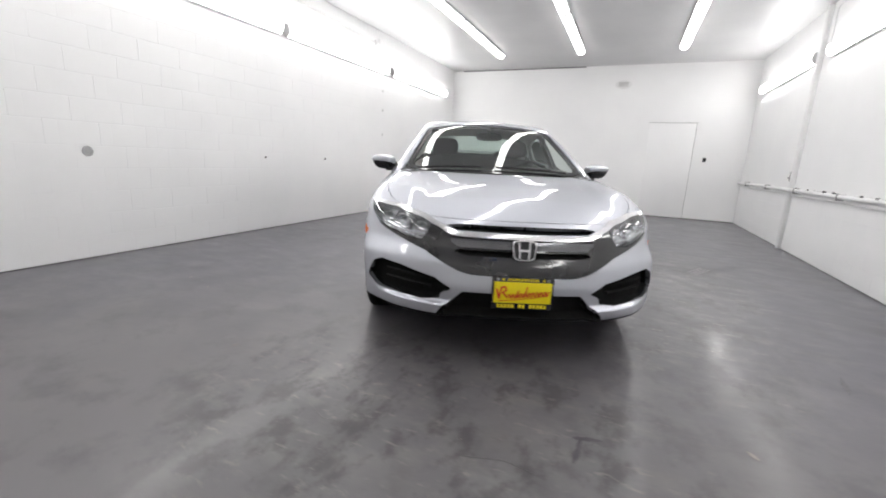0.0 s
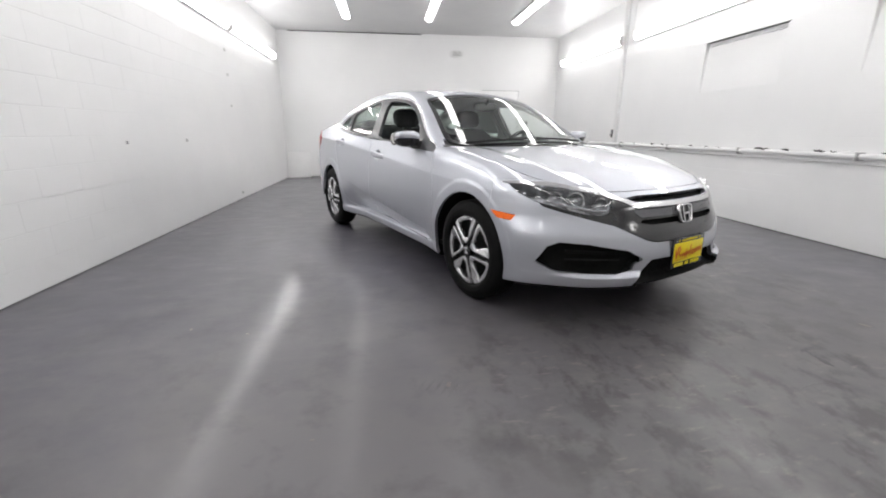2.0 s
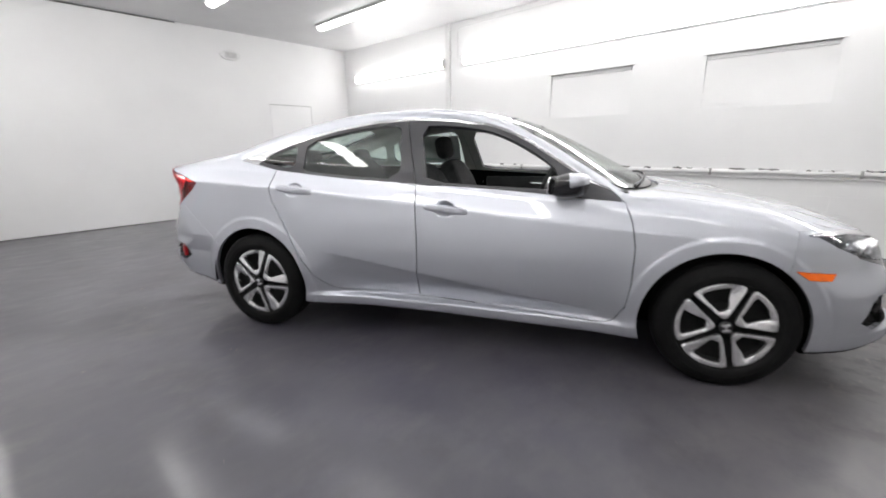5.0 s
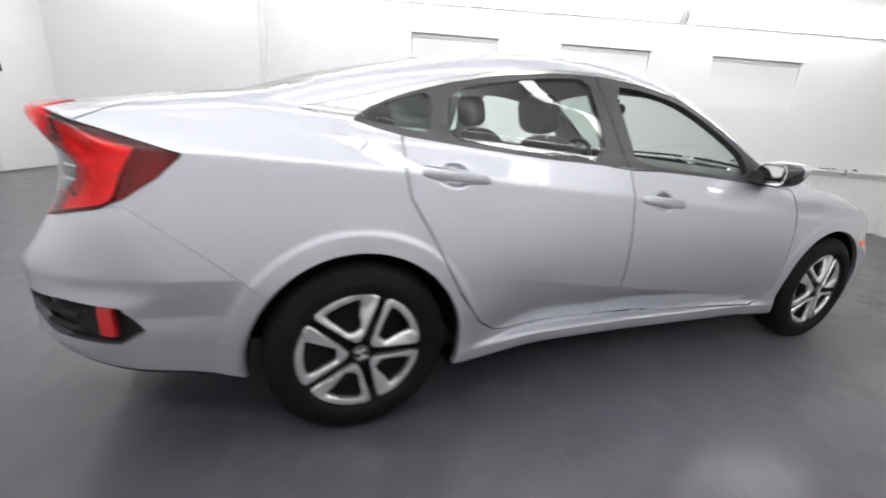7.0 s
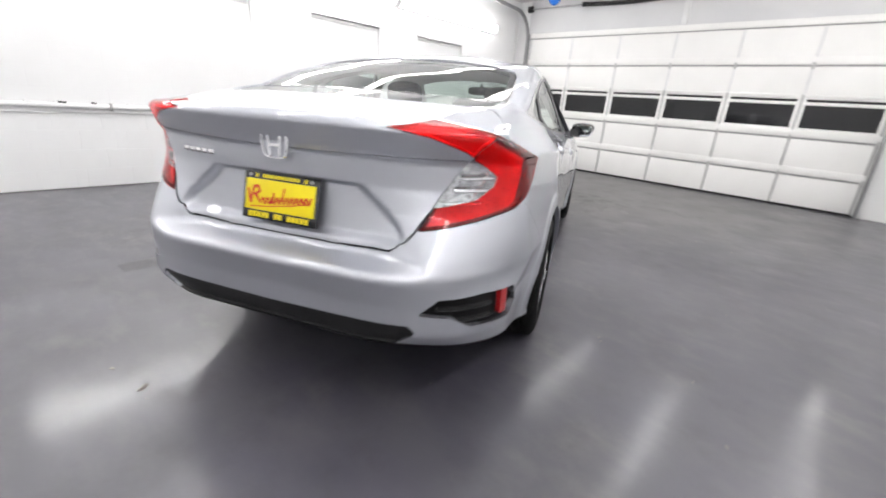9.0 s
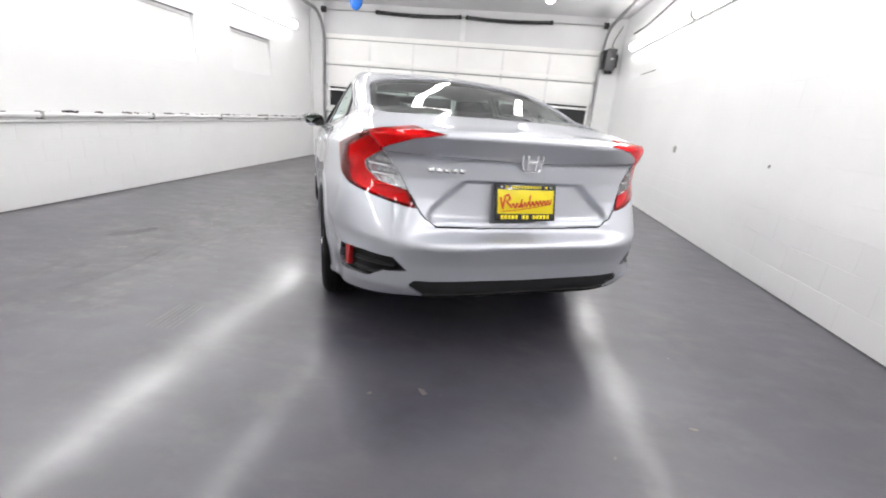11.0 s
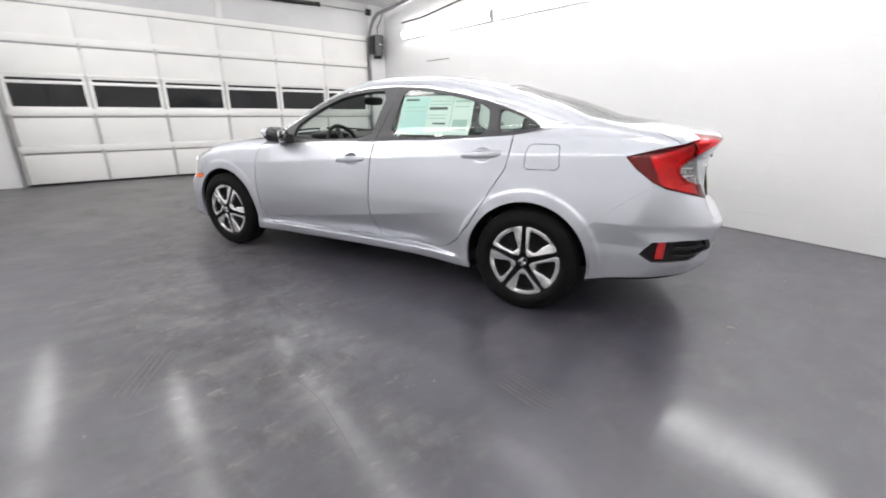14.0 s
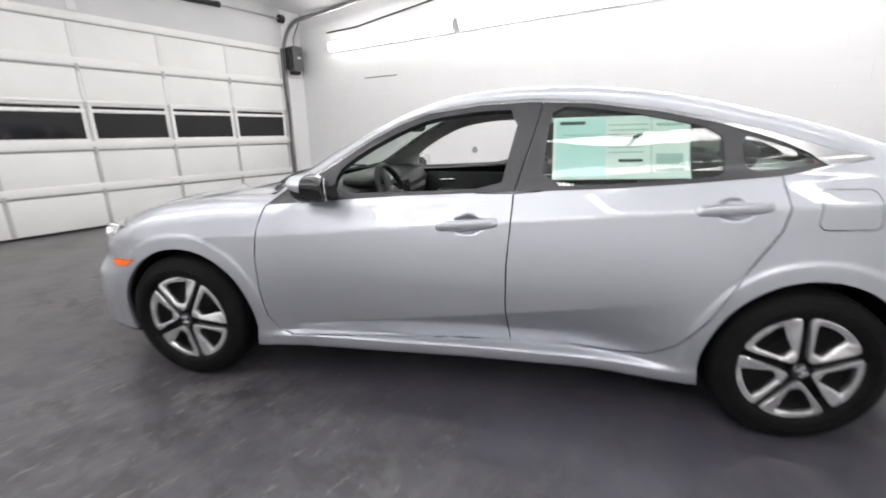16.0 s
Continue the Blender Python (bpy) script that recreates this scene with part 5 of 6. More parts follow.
# head lamps: clear cover, dark housing, two bright bowls and a light strip
for s in (1, -1):
    mesh = headlamp if s > 0 else flipped(headlamp)
    lamp = sheet("headlamp", sunk(mesh, 0.065), HEAD_BEZEL, car, -0.06, "clear headlamp with bright reflector bowls")
    sheet("lens", mesh, LENS, lamp)
    for (x, z), r, name in (((0.700, 0.700), 0.034, "indicator"), ((0.625, 0.688), 0.046, "low_beam"), ((0.520, 0.664), 0.042, "high_beam")):
        y = float(nose_line(z)) + 0.58 * x ** 2.75 + 0.035
        bm = bmesh.new()
        add_lathe(bm, [(-0.012, r * 1.12), (0.0, r * 1.08), (0.0, r * 0.98), (0.03, r * 0.78), (0.05, r * 0.40), (0.052, 0.001)], 28, "Y")
        add_lathe(bm, [(0.0, 0.001), (0.003, r * 0.3), (0.014, r * 0.50), (0.05, r * 0.52)], 24, "Y")
        bmesh.ops.transform(bm, matrix=pose(s * x, y, z, 0, 0, s * 28), verts=bm.verts)
        part(name, bm, REFLECTOR, lamp, "bright reflector bowl")
    bm = bmesh.new()
    add_path(bm, [(s * x, float(nose_line(z)) + 0.58 * x ** 2.75 + 0.03, z) for x, z in ((0.50, 0.640), (0.58, 0.648), (0.66, 0.664), (0.74, 0.690))], 0.007, 6)
    part("light_strip", bm, REFLECTOR, lamp)

# tail lamps
for s in (1, -1):
    turn = (lambda a: a) if s > 0 else flipped
    glow, edge_band = split(taillamp, lambda p: np.maximum(outline(TAILLAMP, "rear", 0, -0.011)(p), np.abs(p[:, 0]) - p[:, 1] + 2.540 - 0.55 * (p[:, 2] - 0.90)))
    lamp = sheet("taillamp", turn(sunk(edge_band, 0.030)), RED_DARK, car, -0.028, "red wraparound tail lamp with a clear reversing lamp")
    sheet("light_band", turn(sunk(glow, 0.022)), RED_INNER, lamp, 0.012, "bright inner light band")
    sheet("red_lens", turn((taillamp[0] + taillamp[1] * 0.003, taillamp[1], taillamp[2])), RED_LENS, lamp, 0.004)
    sheet("reversing_lamp", turn(sunk(reverse_lamp, 0.035)), BEZEL, lamp, -0.03, "bright ribbed reversing lamp")
    sheet("reversing_lens", turn((reverse_lamp[0] + reverse_lamp[1] * 0.003, reverse_lamp[1], reverse_lamp[2])), LENS, lamp)
    for k in range(3):
        bm = bmesh.new()
        z = 0.825 + 0.040 * k
        add_path(bm, [(s * x, rear_at(x, z + 0.05 * (x - 0.6)) - 0.014, z + 0.05 * (x - 0.6)) for x in (0.570 + 0.025 * k, 0.62 + 0.02 * k, 0.675 + 0.012 * k)], 0.006, 6)
        part("rib", bm, CHROME, lamp)
    inner = sheet("trunk_lamp", turn(sunk(lid_lamp, 0.016)), RED_INNER, car, -0.014, "red lamp on the trunk lid")
    sheet("trunk_lens", turn((lid_lamp[0] + lid_lamp[1] * 0.003, lid_lamp[1], lid_lamp[2])), RED_LENS, inner, 0.004)
    reflect, _ = split(pocket, outline(REFLECT, "rear"))
    sheet("rear_pocket", turn(sunk(pocket, 0.04)), BLACK_PLASTIC, car, -0.04, "black rear bumper corner pocket")
    sheet("rear_reflector", turn(sunk(reflect, 0.008)), RED, car, 0.02, "upright red bumper reflector")
sheet("rear_valance", sunk(valance, 0.012), BLACK_PLASTIC, car, -0.012, "black strip under the rear bumper", both=True)

# lining behind the skin: pale above the belt, black below
lining = arched
_, lining = split(lining, outline(FRONT_OPEN, "side", 1), 0.0, SIDE)
_, lining = split(lining, outline(REAR_OPEN, "side", 1), 0.0, SIDE)
_, lining = split(lining, outline(QUARTER, "side", 1), 0.0, SIDE)
_, lining = split(lining, outline(SCREEN, "top", 1, -0.035), 0.0, lambda x, y, z: (z > 0.8) & (y < 1.6))
_, lining = split(lining, outline(BACKLIGHT, "top", 1, -0.03), 0.0, lambda x, y, z: (z > 0.9) & (y > 2.0))
for shape in (HEADLAMP, SLOT, SLAT, FOG, INTAKE):
    _, lining = split(lining, outline(shape, "front"), 0.0, NOSE)
for shape in (TAILLAMP, POCKET):
    _, lining = split(lining, outline(shape, "rear"), 0.0, TAIL)
belt = lambda p: 0.965 + 0.05 * (p[:, 1] - 1.4) - p[:, 2]
pale, dark = split(lining, belt)
pale, extra = where(pale, lambda x, y, z: (y > 0.56) & (y < 3.15))
sheet("headlining", sunk(pale, 0.030), LINER, car, 0.0, "pale grey headlining and pillar trim", both=True)
sheet("inner_panel", sunk(joined(dark, extra), 0.030), UNDER, car, 0.0, both=True)


# ---- wheels ----
def rounded(points, turns):
    for _ in range(turns):
        points = [(p[0] * (1 - k) + q[0] * k, p[1] * (1 - k) + q[1] * k) for p, q in zip(points, points[1:] + points[:1]) for k in (0.25, 0.75)]
    return points


def rays(points, centre, n):
    """A closed curve sampled along n rays from a place inside it."""
    pts = []
    for i in range(n):
        a = 2 * math.pi * i / n
        dx, dy = math.cos(a), math.sin(a)
        best = 0.01
        for p, q in zip(points, points[1:] + points[:1]):
            px, py, ex, ey = p[0] - centre[0], p[1] - centre[1], q[0] - p[0], q[1] - p[1]
            det = dx * ey - dy * ex
            if abs(det) > 1e-12:
                t, k = (px * ey - py * ex) / det, (px * dy - py * dx) / det
                if t > 0 and -1e-9 <= k <= 1 + 1e-9:
                    best = max(best, t)
        pts.append((centre[0] + best * dx, centre[1] + best * dy))
    return pts


def petal(cx, thin, broad):
    """One fifth of the wheel cover: a thin and a broad leg round a window, closed by the rim. It points along +z and faces +x."""
    half = radians(36)

    def at(side, r, off):
        return (side * (math.sin(half) * r - off * math.cos(half)), math.cos(half) * r + off * math.sin(half))

    arc = lambda r, a: [(r * math.sin(radians(k * a)), r * math.cos(radians(k * a))) for k in (-1, -0.6, -0.2, 0.2, 0.6, 1)]
    outer = rounded([at(-1, 0.040, 0.017), at(-1, 0.12, 0.015), at(-1, 0.208, 0.011)] + arc(0.222, 31) + [at(1, 0.208, 0.011), at(1, 0.12, 0.015), at(1, 0.040, 0.017)], 2)
    inner = rounded([at(-1, 0.076, thin * 0.96), at(-1, 0.084, thin * 0.94), at(-1, 0.13, thin), at(-1, 0.172, thin * 1.05), at(-1, 0.186, thin * 1.25)] + arc(0.192, 22)[0:5] + [at(1, 0.184, broad * 1.18), at(1, 0.170, broad * 1.16), at(1, 0.13, broad * 0.92), at(1, 0.092, broad * 0.64), at(1, 0.080, broad * 0.60)], 1)
    n = 56
    middle = (-0.006, 0.128)
    outer, inner = rays(outer, middle, n), rays(inner, middle, n)
    dome = lambda u, v, k: cx - 0.012 * (math.hypot(u, v) / 0.2) ** 2 - k
    between = lambda f: [(p[0] * (1 - f) + q[0] * f, p[1] * (1 - f) + q[1] * f) for p, q in zip(outer, inner)]
    bm = bmesh.new()
    rows = []
    for f, k in ((0, 0.024), (0, 0.006), (0.08, 0.001), (0.20, 0.0), (0.80, 0.002), (0.93, 0.004), (1, 0.008), (1, 0.024)):
        rows.append([bm.verts.new((dome(u, v, k + 0.010 * f * min(max(u / 0.05, 0), 1)), u, v)) for u, v in between(f)])
    for one, two in zip(rows, rows[1:]):
        for i in range(n):
            bm.faces.new((one[i], two[i], two[(i + 1) % n], one[(i + 1) % n]))
    bmesh.ops.recalc_face_normals(bm, faces=bm.faces)
    return bm


def wheel():
    """A wheel that faces +x, its middle at the origin."""
    w = empty("wheel", Matrix.Identity(4), "", "")
    bm = bmesh.new()
    prof = [(-0.19, 0.205), (-0.195, 0.235), (-0.193, 0.275), (-0.18, 0.303), (-0.165, 0.314)]
    for g in (-0.135, -0.095, -0.055):
        prof += [(g - 0.006, 0.318), (g - 0.005, 0.311), (g + 0.005, 0.311), (g + 0.006, 0.318)]
    prof += [(-0.025, 0.316), (-0.008, 0.306), (0.004, 0.285), (0.010, 0.262), (0.0115, 0.258), (0.010, 0.254), (0.012, 0.244), (0.008, 0.230), (0.002, 0.225), (-0.004, 0.223), (-0.01, 0.212)]
    add_lathe(bm, prof, 72, "X")
    part("tyre", bm, RUBBER, w, "black road tyre")
    bm = bmesh.new()
    add_lathe(bm, [(-0.18, 0.200), (-0.06, 0.190), (-0.03, 0.213), (-0.012, 0.219), (-0.012, 0.215), (-0.03, 0.203), (-0.06, 0.188), (-0.075, 0.10), (-0.055, 0.06), (-0.05, 0.001)], 60, "X")
    part("rim", bm, UNDER, w, "black steel rim")
    for k in range(5):
        bm = petal(0.008, 0.035, 0.058)
        bmesh.ops.transform(bm, matrix=Matrix.Rotation(radians(72 * k), 4, "X"), verts=bm.verts)
        part("spoke", bm, WHEEL_SILVER, w, "silver wheel cover spoke")
    bm = bmesh.new()
    add_lathe(bm, [(-0.03, 0.034), (0.004, 0.032), (0.009, 0.028), (0.010, 0.001)], 32, "X")
    part("centre_cap", bm, GLOSS_BLACK, w)
    bm = bmesh.new()
    for z in (-0.014, 0.014):
        add_box(bm, (0.006, -0.018, z - 0.006), (0.013, 0.018, z + 0.006), 0.001)
    add_box(bm, (0.006, -0.006, -0.010), (0.0125, 0.006, 0.010), 0.001)
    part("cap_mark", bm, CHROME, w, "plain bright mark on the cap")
    return w


front_left = wheel()
front_left.parent = car
front_left.matrix_basis = pose(0.872, 0, HUB, 10, 0, 0)
for x, y, spin, turn in ((0.868, 2.7, 39, 0), (-0.872, 0, 13, 180), (-0.868, 2.7, 15, 180)):
    w = copy_thing(front_left, pose(x, y, HUB, spin if not turn else 0, 0, turn) @ (pose(0, 0, 0, spin, 0, 0) if turn else Matrix.Identity(4)))
    w.parent = car
for s in (1, -1):
    for y in (0.025, 2.7):
        bm = bmesh.new()
        add_lathe(bm, [(0.50, 0.001), (0.50, 0.385), (0.52, 0.392), (0.862, 0.376)], 40, "X", math.pi * 1.04)
        bmesh.ops.transform(bm, matrix=pose(0, y, HUB, -3.6, 0, 0), verts=bm.verts)
        if s < 0:
            bmesh.ops.transform(bm, matrix=Matrix.Diagonal((-1, 1, 1, 1)), verts=bm.verts)
        part("wheel_housing", bm, UNDER, car)


# ---- mirrors, handles, badges ----
def side_at(y, z):
    """How far out the door skin stands, leaving aside the hollows behind the handles."""
    return float(plan_line(y) - upper_cut(z - crease_line(y)) - lower_cut(z) - tumble(y) * (max(z - 0.45, 0) / (crease_line(y) - 0.45)) ** 1.2)


def ellipsoid(bm, centre, size, m=None, power=2.6, u=20, v=12):
    """A rounded block, between a ball and a box."""
    f = lambda c: math.copysign(abs(c) ** (2 / power), c)
    rows = []
    for j in range(v + 1):
        a = -math.pi / 2 + math.pi * j / v
        rows.append([bm.verts.new((size[0] * f(math.cos(a)) * f(math.cos(2 * math.pi * i / u)), size[1] * f(math.cos(a)) * f(math.sin(2 * math.pi * i / u)), size[2] * f(math.sin(a)))) for i in range(u)])
    for one, two in zip(rows, rows[1:]):
        for i in range(u):
            bm.faces.new((one[i], one[(i + 1) % u], two[(i + 1) % u], two[i]))
    made = [q for r in rows for q in r]
    bmesh.ops.remove_doubles(bm, verts=made, dist=1e-5)
    made = [q for q in made if q.is_valid]
    bmesh.ops.transform(bm, matrix=Matrix.Translation(centre) @ (m or Matrix.Identity(4)), verts=made)
    return made


for s in (1, -1):
    tilt = pose(0, 0, 0, 0, 0, s * 15)
    middle = Vector((s * 0.908, 0.735, 0.986))
    bm = bmesh.new()
    made = ellipsoid(bm, middle, (0.096, 0.078, 0.058), tilt, 3.4, 36, 22)
    for q in made:
        k = (q.co.z - middle.z) / 0.058
        out = s * (q.co.x - middle.x) / 0.096
        q.co.y += 0.022 * (1 - k) * 0.5
        q.co.x -= s * 0.030 * (0.5 - 0.5 * k) * max(0.0, out)
        q.co.z = middle.z + (q.co.z - middle.z) * (1 - 0.18 * max(0.0, out) ** 2 - 0.12 * max(0.0, -out) ** 2)
    cover = bm.copy()
    for at, way in (((s * 0.908, 0.72, 0.980), (-s * 0.10, 0.25, 1.0)), ((0, 0.748, 0.99), (0.0, -1.0, 0.12))):
        bmesh.ops.bisect_plane(cover, geom=cover.verts[:] + cover.edges[:] + cover.faces[:], plane_co=at, plane_no=way, clear_inner=True)
    for q in cover.verts:
        q.co = middle + (q.co - middle) * 1.025
    mirror = part("mirror_housing", bm, GLOSS_BLACK, car, "door mirror with a silver cap and black lower shell")
    part("mirror_cap", cover, PAINT, mirror)
    bm = bmesh.new()
    ellipsoid(bm, (0, 0, 0), (0.078, 0.004, 0.047), None, 4.0, 28, 8)
    bmesh.ops.transform(bm, matrix=pose(s * 0.908, 0.823, 0.984, 3, 0, s * 22), verts=bm.verts)
    part("mirror_glass", bm, CHROME, mirror, "mirror glass")
    bm = bmesh.new()
    add_prism(bm, [(0.69, 0.918), (0.83, 0.938), (0.81, 0.990), (0.70, 0.972)], s * 0.80, s * 0.88, "X")
    part("mirror_arm", bevelled(bm, 0.010), BLACK_PLASTIC, mirror)
    for door, y, z in ((front_doors, 1.400, 0.838), (rear_doors, 2.383, 0.926)):
        bm = bmesh.new()
        rows = []
        for k in range(15):
            f = k / 14
            yy = y + (f - 0.5) * 0.285
            zz = z + 0.095 * (yy - y) + 0.006
            bulge = max(math.sin(math.pi * f), 0.0) ** 0.28
            x = side_at(yy, zz) - 0.016 + 0.030 * bulge
            hgt = 0.012 + 0.009 * max(math.sin(math.pi * f), 0.0) ** 0.3
            rows.append([bm.verts.new((s * (x - 0.004 - 0.016), yy, zz - hgt * 0.8)), bm.verts.new((s * (x - 0.003), yy, zz - hgt)), bm.verts.new((s * (x + 0.004), yy, zz - hgt * 0.35)), bm.verts.new((s * (x - 0.003), yy, zz + hgt * 0.75)), bm.verts.new((s * (x - 0.016), yy, zz + hgt))])
        for one, two in zip(rows, rows[1:]):
            for i in range(5):
                bm.faces.new((one[i], one[(i + 1) % 5], two[(i + 1) % 5], two[i]))
        bm.faces.new(rows[0])
        bm.faces.new(rows[-1][::-1])
        part("door_handle", bm, PAINT, door[0 if s > 0 else 1], "silver pull handle", angle=50)


def badge(name, m, size):
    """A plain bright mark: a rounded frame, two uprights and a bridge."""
    bm = bmesh.new()
    n = 40
    rows = []
    for k, d in ((1.0, -0.014), (1.0, 0.004), (0.96, 0.008), (0.88, 0.008), (0.84, 0.003), (0.84, -0.010)):
        row = []
        for i in range(n):
            a = 2 * math.pi * i / n
            c, q = math.cos(a), math.sin(a)
            u, v = math.copysign(abs(c) ** 0.45, c), math.copysign(abs(q) ** 0.45, q)
            row.append(bm.verts.new((k * size * u * (1.0 + 0.10 * v), -d, k * size * 0.86 * v)))
        rows.append(row)
    for one, two in zip(rows, rows[1:]):
        for i in range(n):
            bm.faces.new((one[i], one[(i + 1) % n], two[(i + 1) % n], two[i]))
    for x in (-1, 1):
        add_prism(bm, [(x * size * 0.30, -size * 0.66), (x * size * 0.42, -size * 0.72), (x * size * 0.54, size * 0.74), (x * size * 0.40, size * 0.74)][::x], -0.008, 0.004, "Y")
    add_box(bm, (-size * 0.40, -0.007, -size * 0.09), (size * 0.40, 0.003, size * 0.09))
    bmesh.ops.transform(bm, matrix=m, verts=bm.verts)
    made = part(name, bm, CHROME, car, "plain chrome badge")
    bm = bmesh.new()
    ellipsoid(bm, (0, 0.004, 0), (size * 0.86, 0.004, size * 0.74), None, 4.0, 28, 10)
    bmesh.ops.transform(bm, matrix=m, verts=bm.verts)
    part("backing", bm, PAINT if "rear" in name else GLOSS_BLACK, made)
    return made


badge("front_badge", pose(0, -0.842, 0.607, -14, 0, 0), 0.060)
badge("rear_badge", pose(0, rear_at(0.0, 0.955) + 0.014, 0.960, 1, 0, 180), 0.052)


def bars(bm, rows, depth):
    for u0, u1, v0, v1 in rows:
        add_box(bm, (u0, -depth - 0.0015, v0), (u1, -depth, v1))


def plate(name, m):
    """A yellow paper plate with a red flourish, in a black frame with rows of yellow bars."""
    p = part(name, box((-0.155, -0.004, -0.083), (0.155, 0.006, 0.083), 0.003), GLOSS_BLACK, car, "yellow dealer plate in a black frame")
    p.matrix_basis = m
    part("plate_face", box((-0.143, -0.0062, -0.050), (0.143, -0.003, 0.058), 0.001), YELLOW, p, "yellow face")
    bm = bmesh.new()
    def stroke(points, w):
        for (a, b), (c, d) in zip(points, points[1:]):
            q = math.atan2(d - b, c - a)
            u, v = -math.sin(q) * w, math.cos(q) * w
            e, f = math.cos(q) * w * 0.6, math.sin(q) * w * 0.6
            bm.faces.new([bm.verts.new((x, -0.0076, z)) for x, z in ((a - u - e, b - v - f), (c - u + e, d - v + f), (c + u + e, d + v + f), (a + u - e, b + v - f))])

    rise = 0.06
    stroke([(-0.130, 0.020), (-0.118, -0.026), (-0.106, 0.030), (-0.090, 0.034), (-0.082, 0.016), (-0.100, 0.004), (-0.074, -0.022)], 0.0044)
    wave = []
    for k in range(66):
        f = k / 65
        wave.append((-0.070 + 0.200 * f, -0.016 + rise * 0.35 * f + 0.011 * math.sin(k * 0.98 + 0.4)))
    stroke(wave, 0.0034)
    for u, base, h in ((-0.028, -0.020, 0.034), (0.014, -0.006, 0.040)):
        stroke([(u, base), (u + 0.006, base + h)], 0.0036)
    stroke([(-0.120, -0.040), (-0.05, -0.034), (0.05, -0.020), (0.125, -0.004)], 0.0016)
    part("flourish", bm, SIGN_RED, p, "red painted flourish", smooth=False)
    for rows in ([(-0.105 + 0.0155 * k, -0.095 + 0.0155 * k, 0.064, 0.076) for k in range(14) if k not in (1, 12)], [(-0.125 + 0.018 * k, -0.112 + 0.018 * k, -0.075, -0.056) for k in range(14) if k not in (5, 8)]):
        for row in rows:
            bm = bmesh.new()
            bars(bm, [row], 0.004)
            part("bar", bm, YELLOW, p, smooth=False)
    for x in (-0.125, 0.125):
        bm = bmesh.new()
        add_tube(bm, (x, -0.007, 0.070), (x, -0.003, 0.070), 0.006, 10)
        part("screw", bm, STEEL, p)
    return p


plate("front_plate", pose(0, -0.886, 0.400, -1, 0, 0))
plate("rear_plate", pose(0, 3.613, 0.777, -12, 0, 180))
model = None
for k in range(5):
    bar = part("model_badge" if model is None else "bar", box((0.30 + 0.034 * k, rear_at(0.31 + 0.034 * k, 0.903) - 0.008, 0.894), (0.324 + 0.034 * k, rear_at(0.31 + 0.034 * k, 0.903) + 0.005, 0.912), 0.002), CHROME, model or car, "" if model else "row of small bright bars")
    model = model or bar

# wipers
for x0, x1 in ((-0.02, 0.54), (-0.60, -0.12)):
    bm = bmesh.new()
    pts = [(x0 + (x1 - x0) * k / 8, 0.0, 0.0) for k in range(9)]
    wip = []
    for x, _, _ in pts:
        yy = 0.315 + 0.30 * x * x
        wip.append((x, yy, float(max(top_height(np.array(abs(x)), np.array(yy))[:2])) + 0.012))
    add_path(bm, wip, 0.008, 6)
    part("wiper", bm, BLACK_PLASTIC, car, "black wiper blade")

# slats in the corner pockets
for s in (1, -1):
    for k in range(2):
        bm = bmesh.new()
        z = 0.390 + 0.045 * k
        add_path(bm, [(s * x, float(nose_line(z)) + 0.58 * x ** 2.75 + 0.034, z + 0.02 * (x - 0.47)) for x in (0.46, 0.54, 0.62, 0.70)], 0.010, 6)
        part("pocket_slat", bm, UNDER, car)
        bm = bmesh.new()
        add_path(bm, [(s * x, float(tail_corner(z + 0.06)) - 1.12 * x ** 6.3 - 0.022, z + 0.06) for x in (0.60, 0.66, 0.71, 0.75)], 0.009, 6)
        part("rear_pocket_slat", bm, BLACK_PLASTIC, car)


# ---- cabin ----
def seat(x, y, back_tilt=-20):
    frame_ob = empty("seat", pose(x, y, 0), "dark fabric car seat with a headrest", "")
    frame_ob.parent = car
    bm = bmesh.new()
    ellipsoid(bm, (0, -0.02, 0.46), (0.25, 0.27, 0.09), pose(0, 0, 0, 8, 0, 0), 4.0)
    part("cushion", bm, FABRIC, frame_ob)
    bm = bmesh.new()
    made = ellipsoid(bm, (0, 0, 0), (0.245, 0.085, 0.32), None, 4.0, 24, 16)
    for q in made:
        q.co.x *= 1 - 0.18 * max(0, q.co.z / 0.32) ** 2
        q.co.y -= 0.05 * (abs(q.co.x) / 0.24) ** 3
    bmesh.ops.transform(bm, matrix=pose(0, 0.30, 0.76, back_tilt, 0, 0), verts=bm.verts)
    part("backrest", bm, FABRIC, frame_ob)
    bm = bmesh.new()
    ellipsoid(bm, (0, 0.445, 1.165), (0.135, 0.055, 0.090), pose(0, 0, 0, back_tilt * 0.6, 0, 0), 3.2, 24, 14)
    part("headrest", bm, FABRIC, frame_ob)
    for k in (-0.05, 0.05):
        bm = bmesh.new()
        add_tube(bm, (k, 0.40, 1.02), (k, 0.435, 1.12), 0.006, 8)
        part("post", bm, STEEL, frame_ob)
    return frame_ob


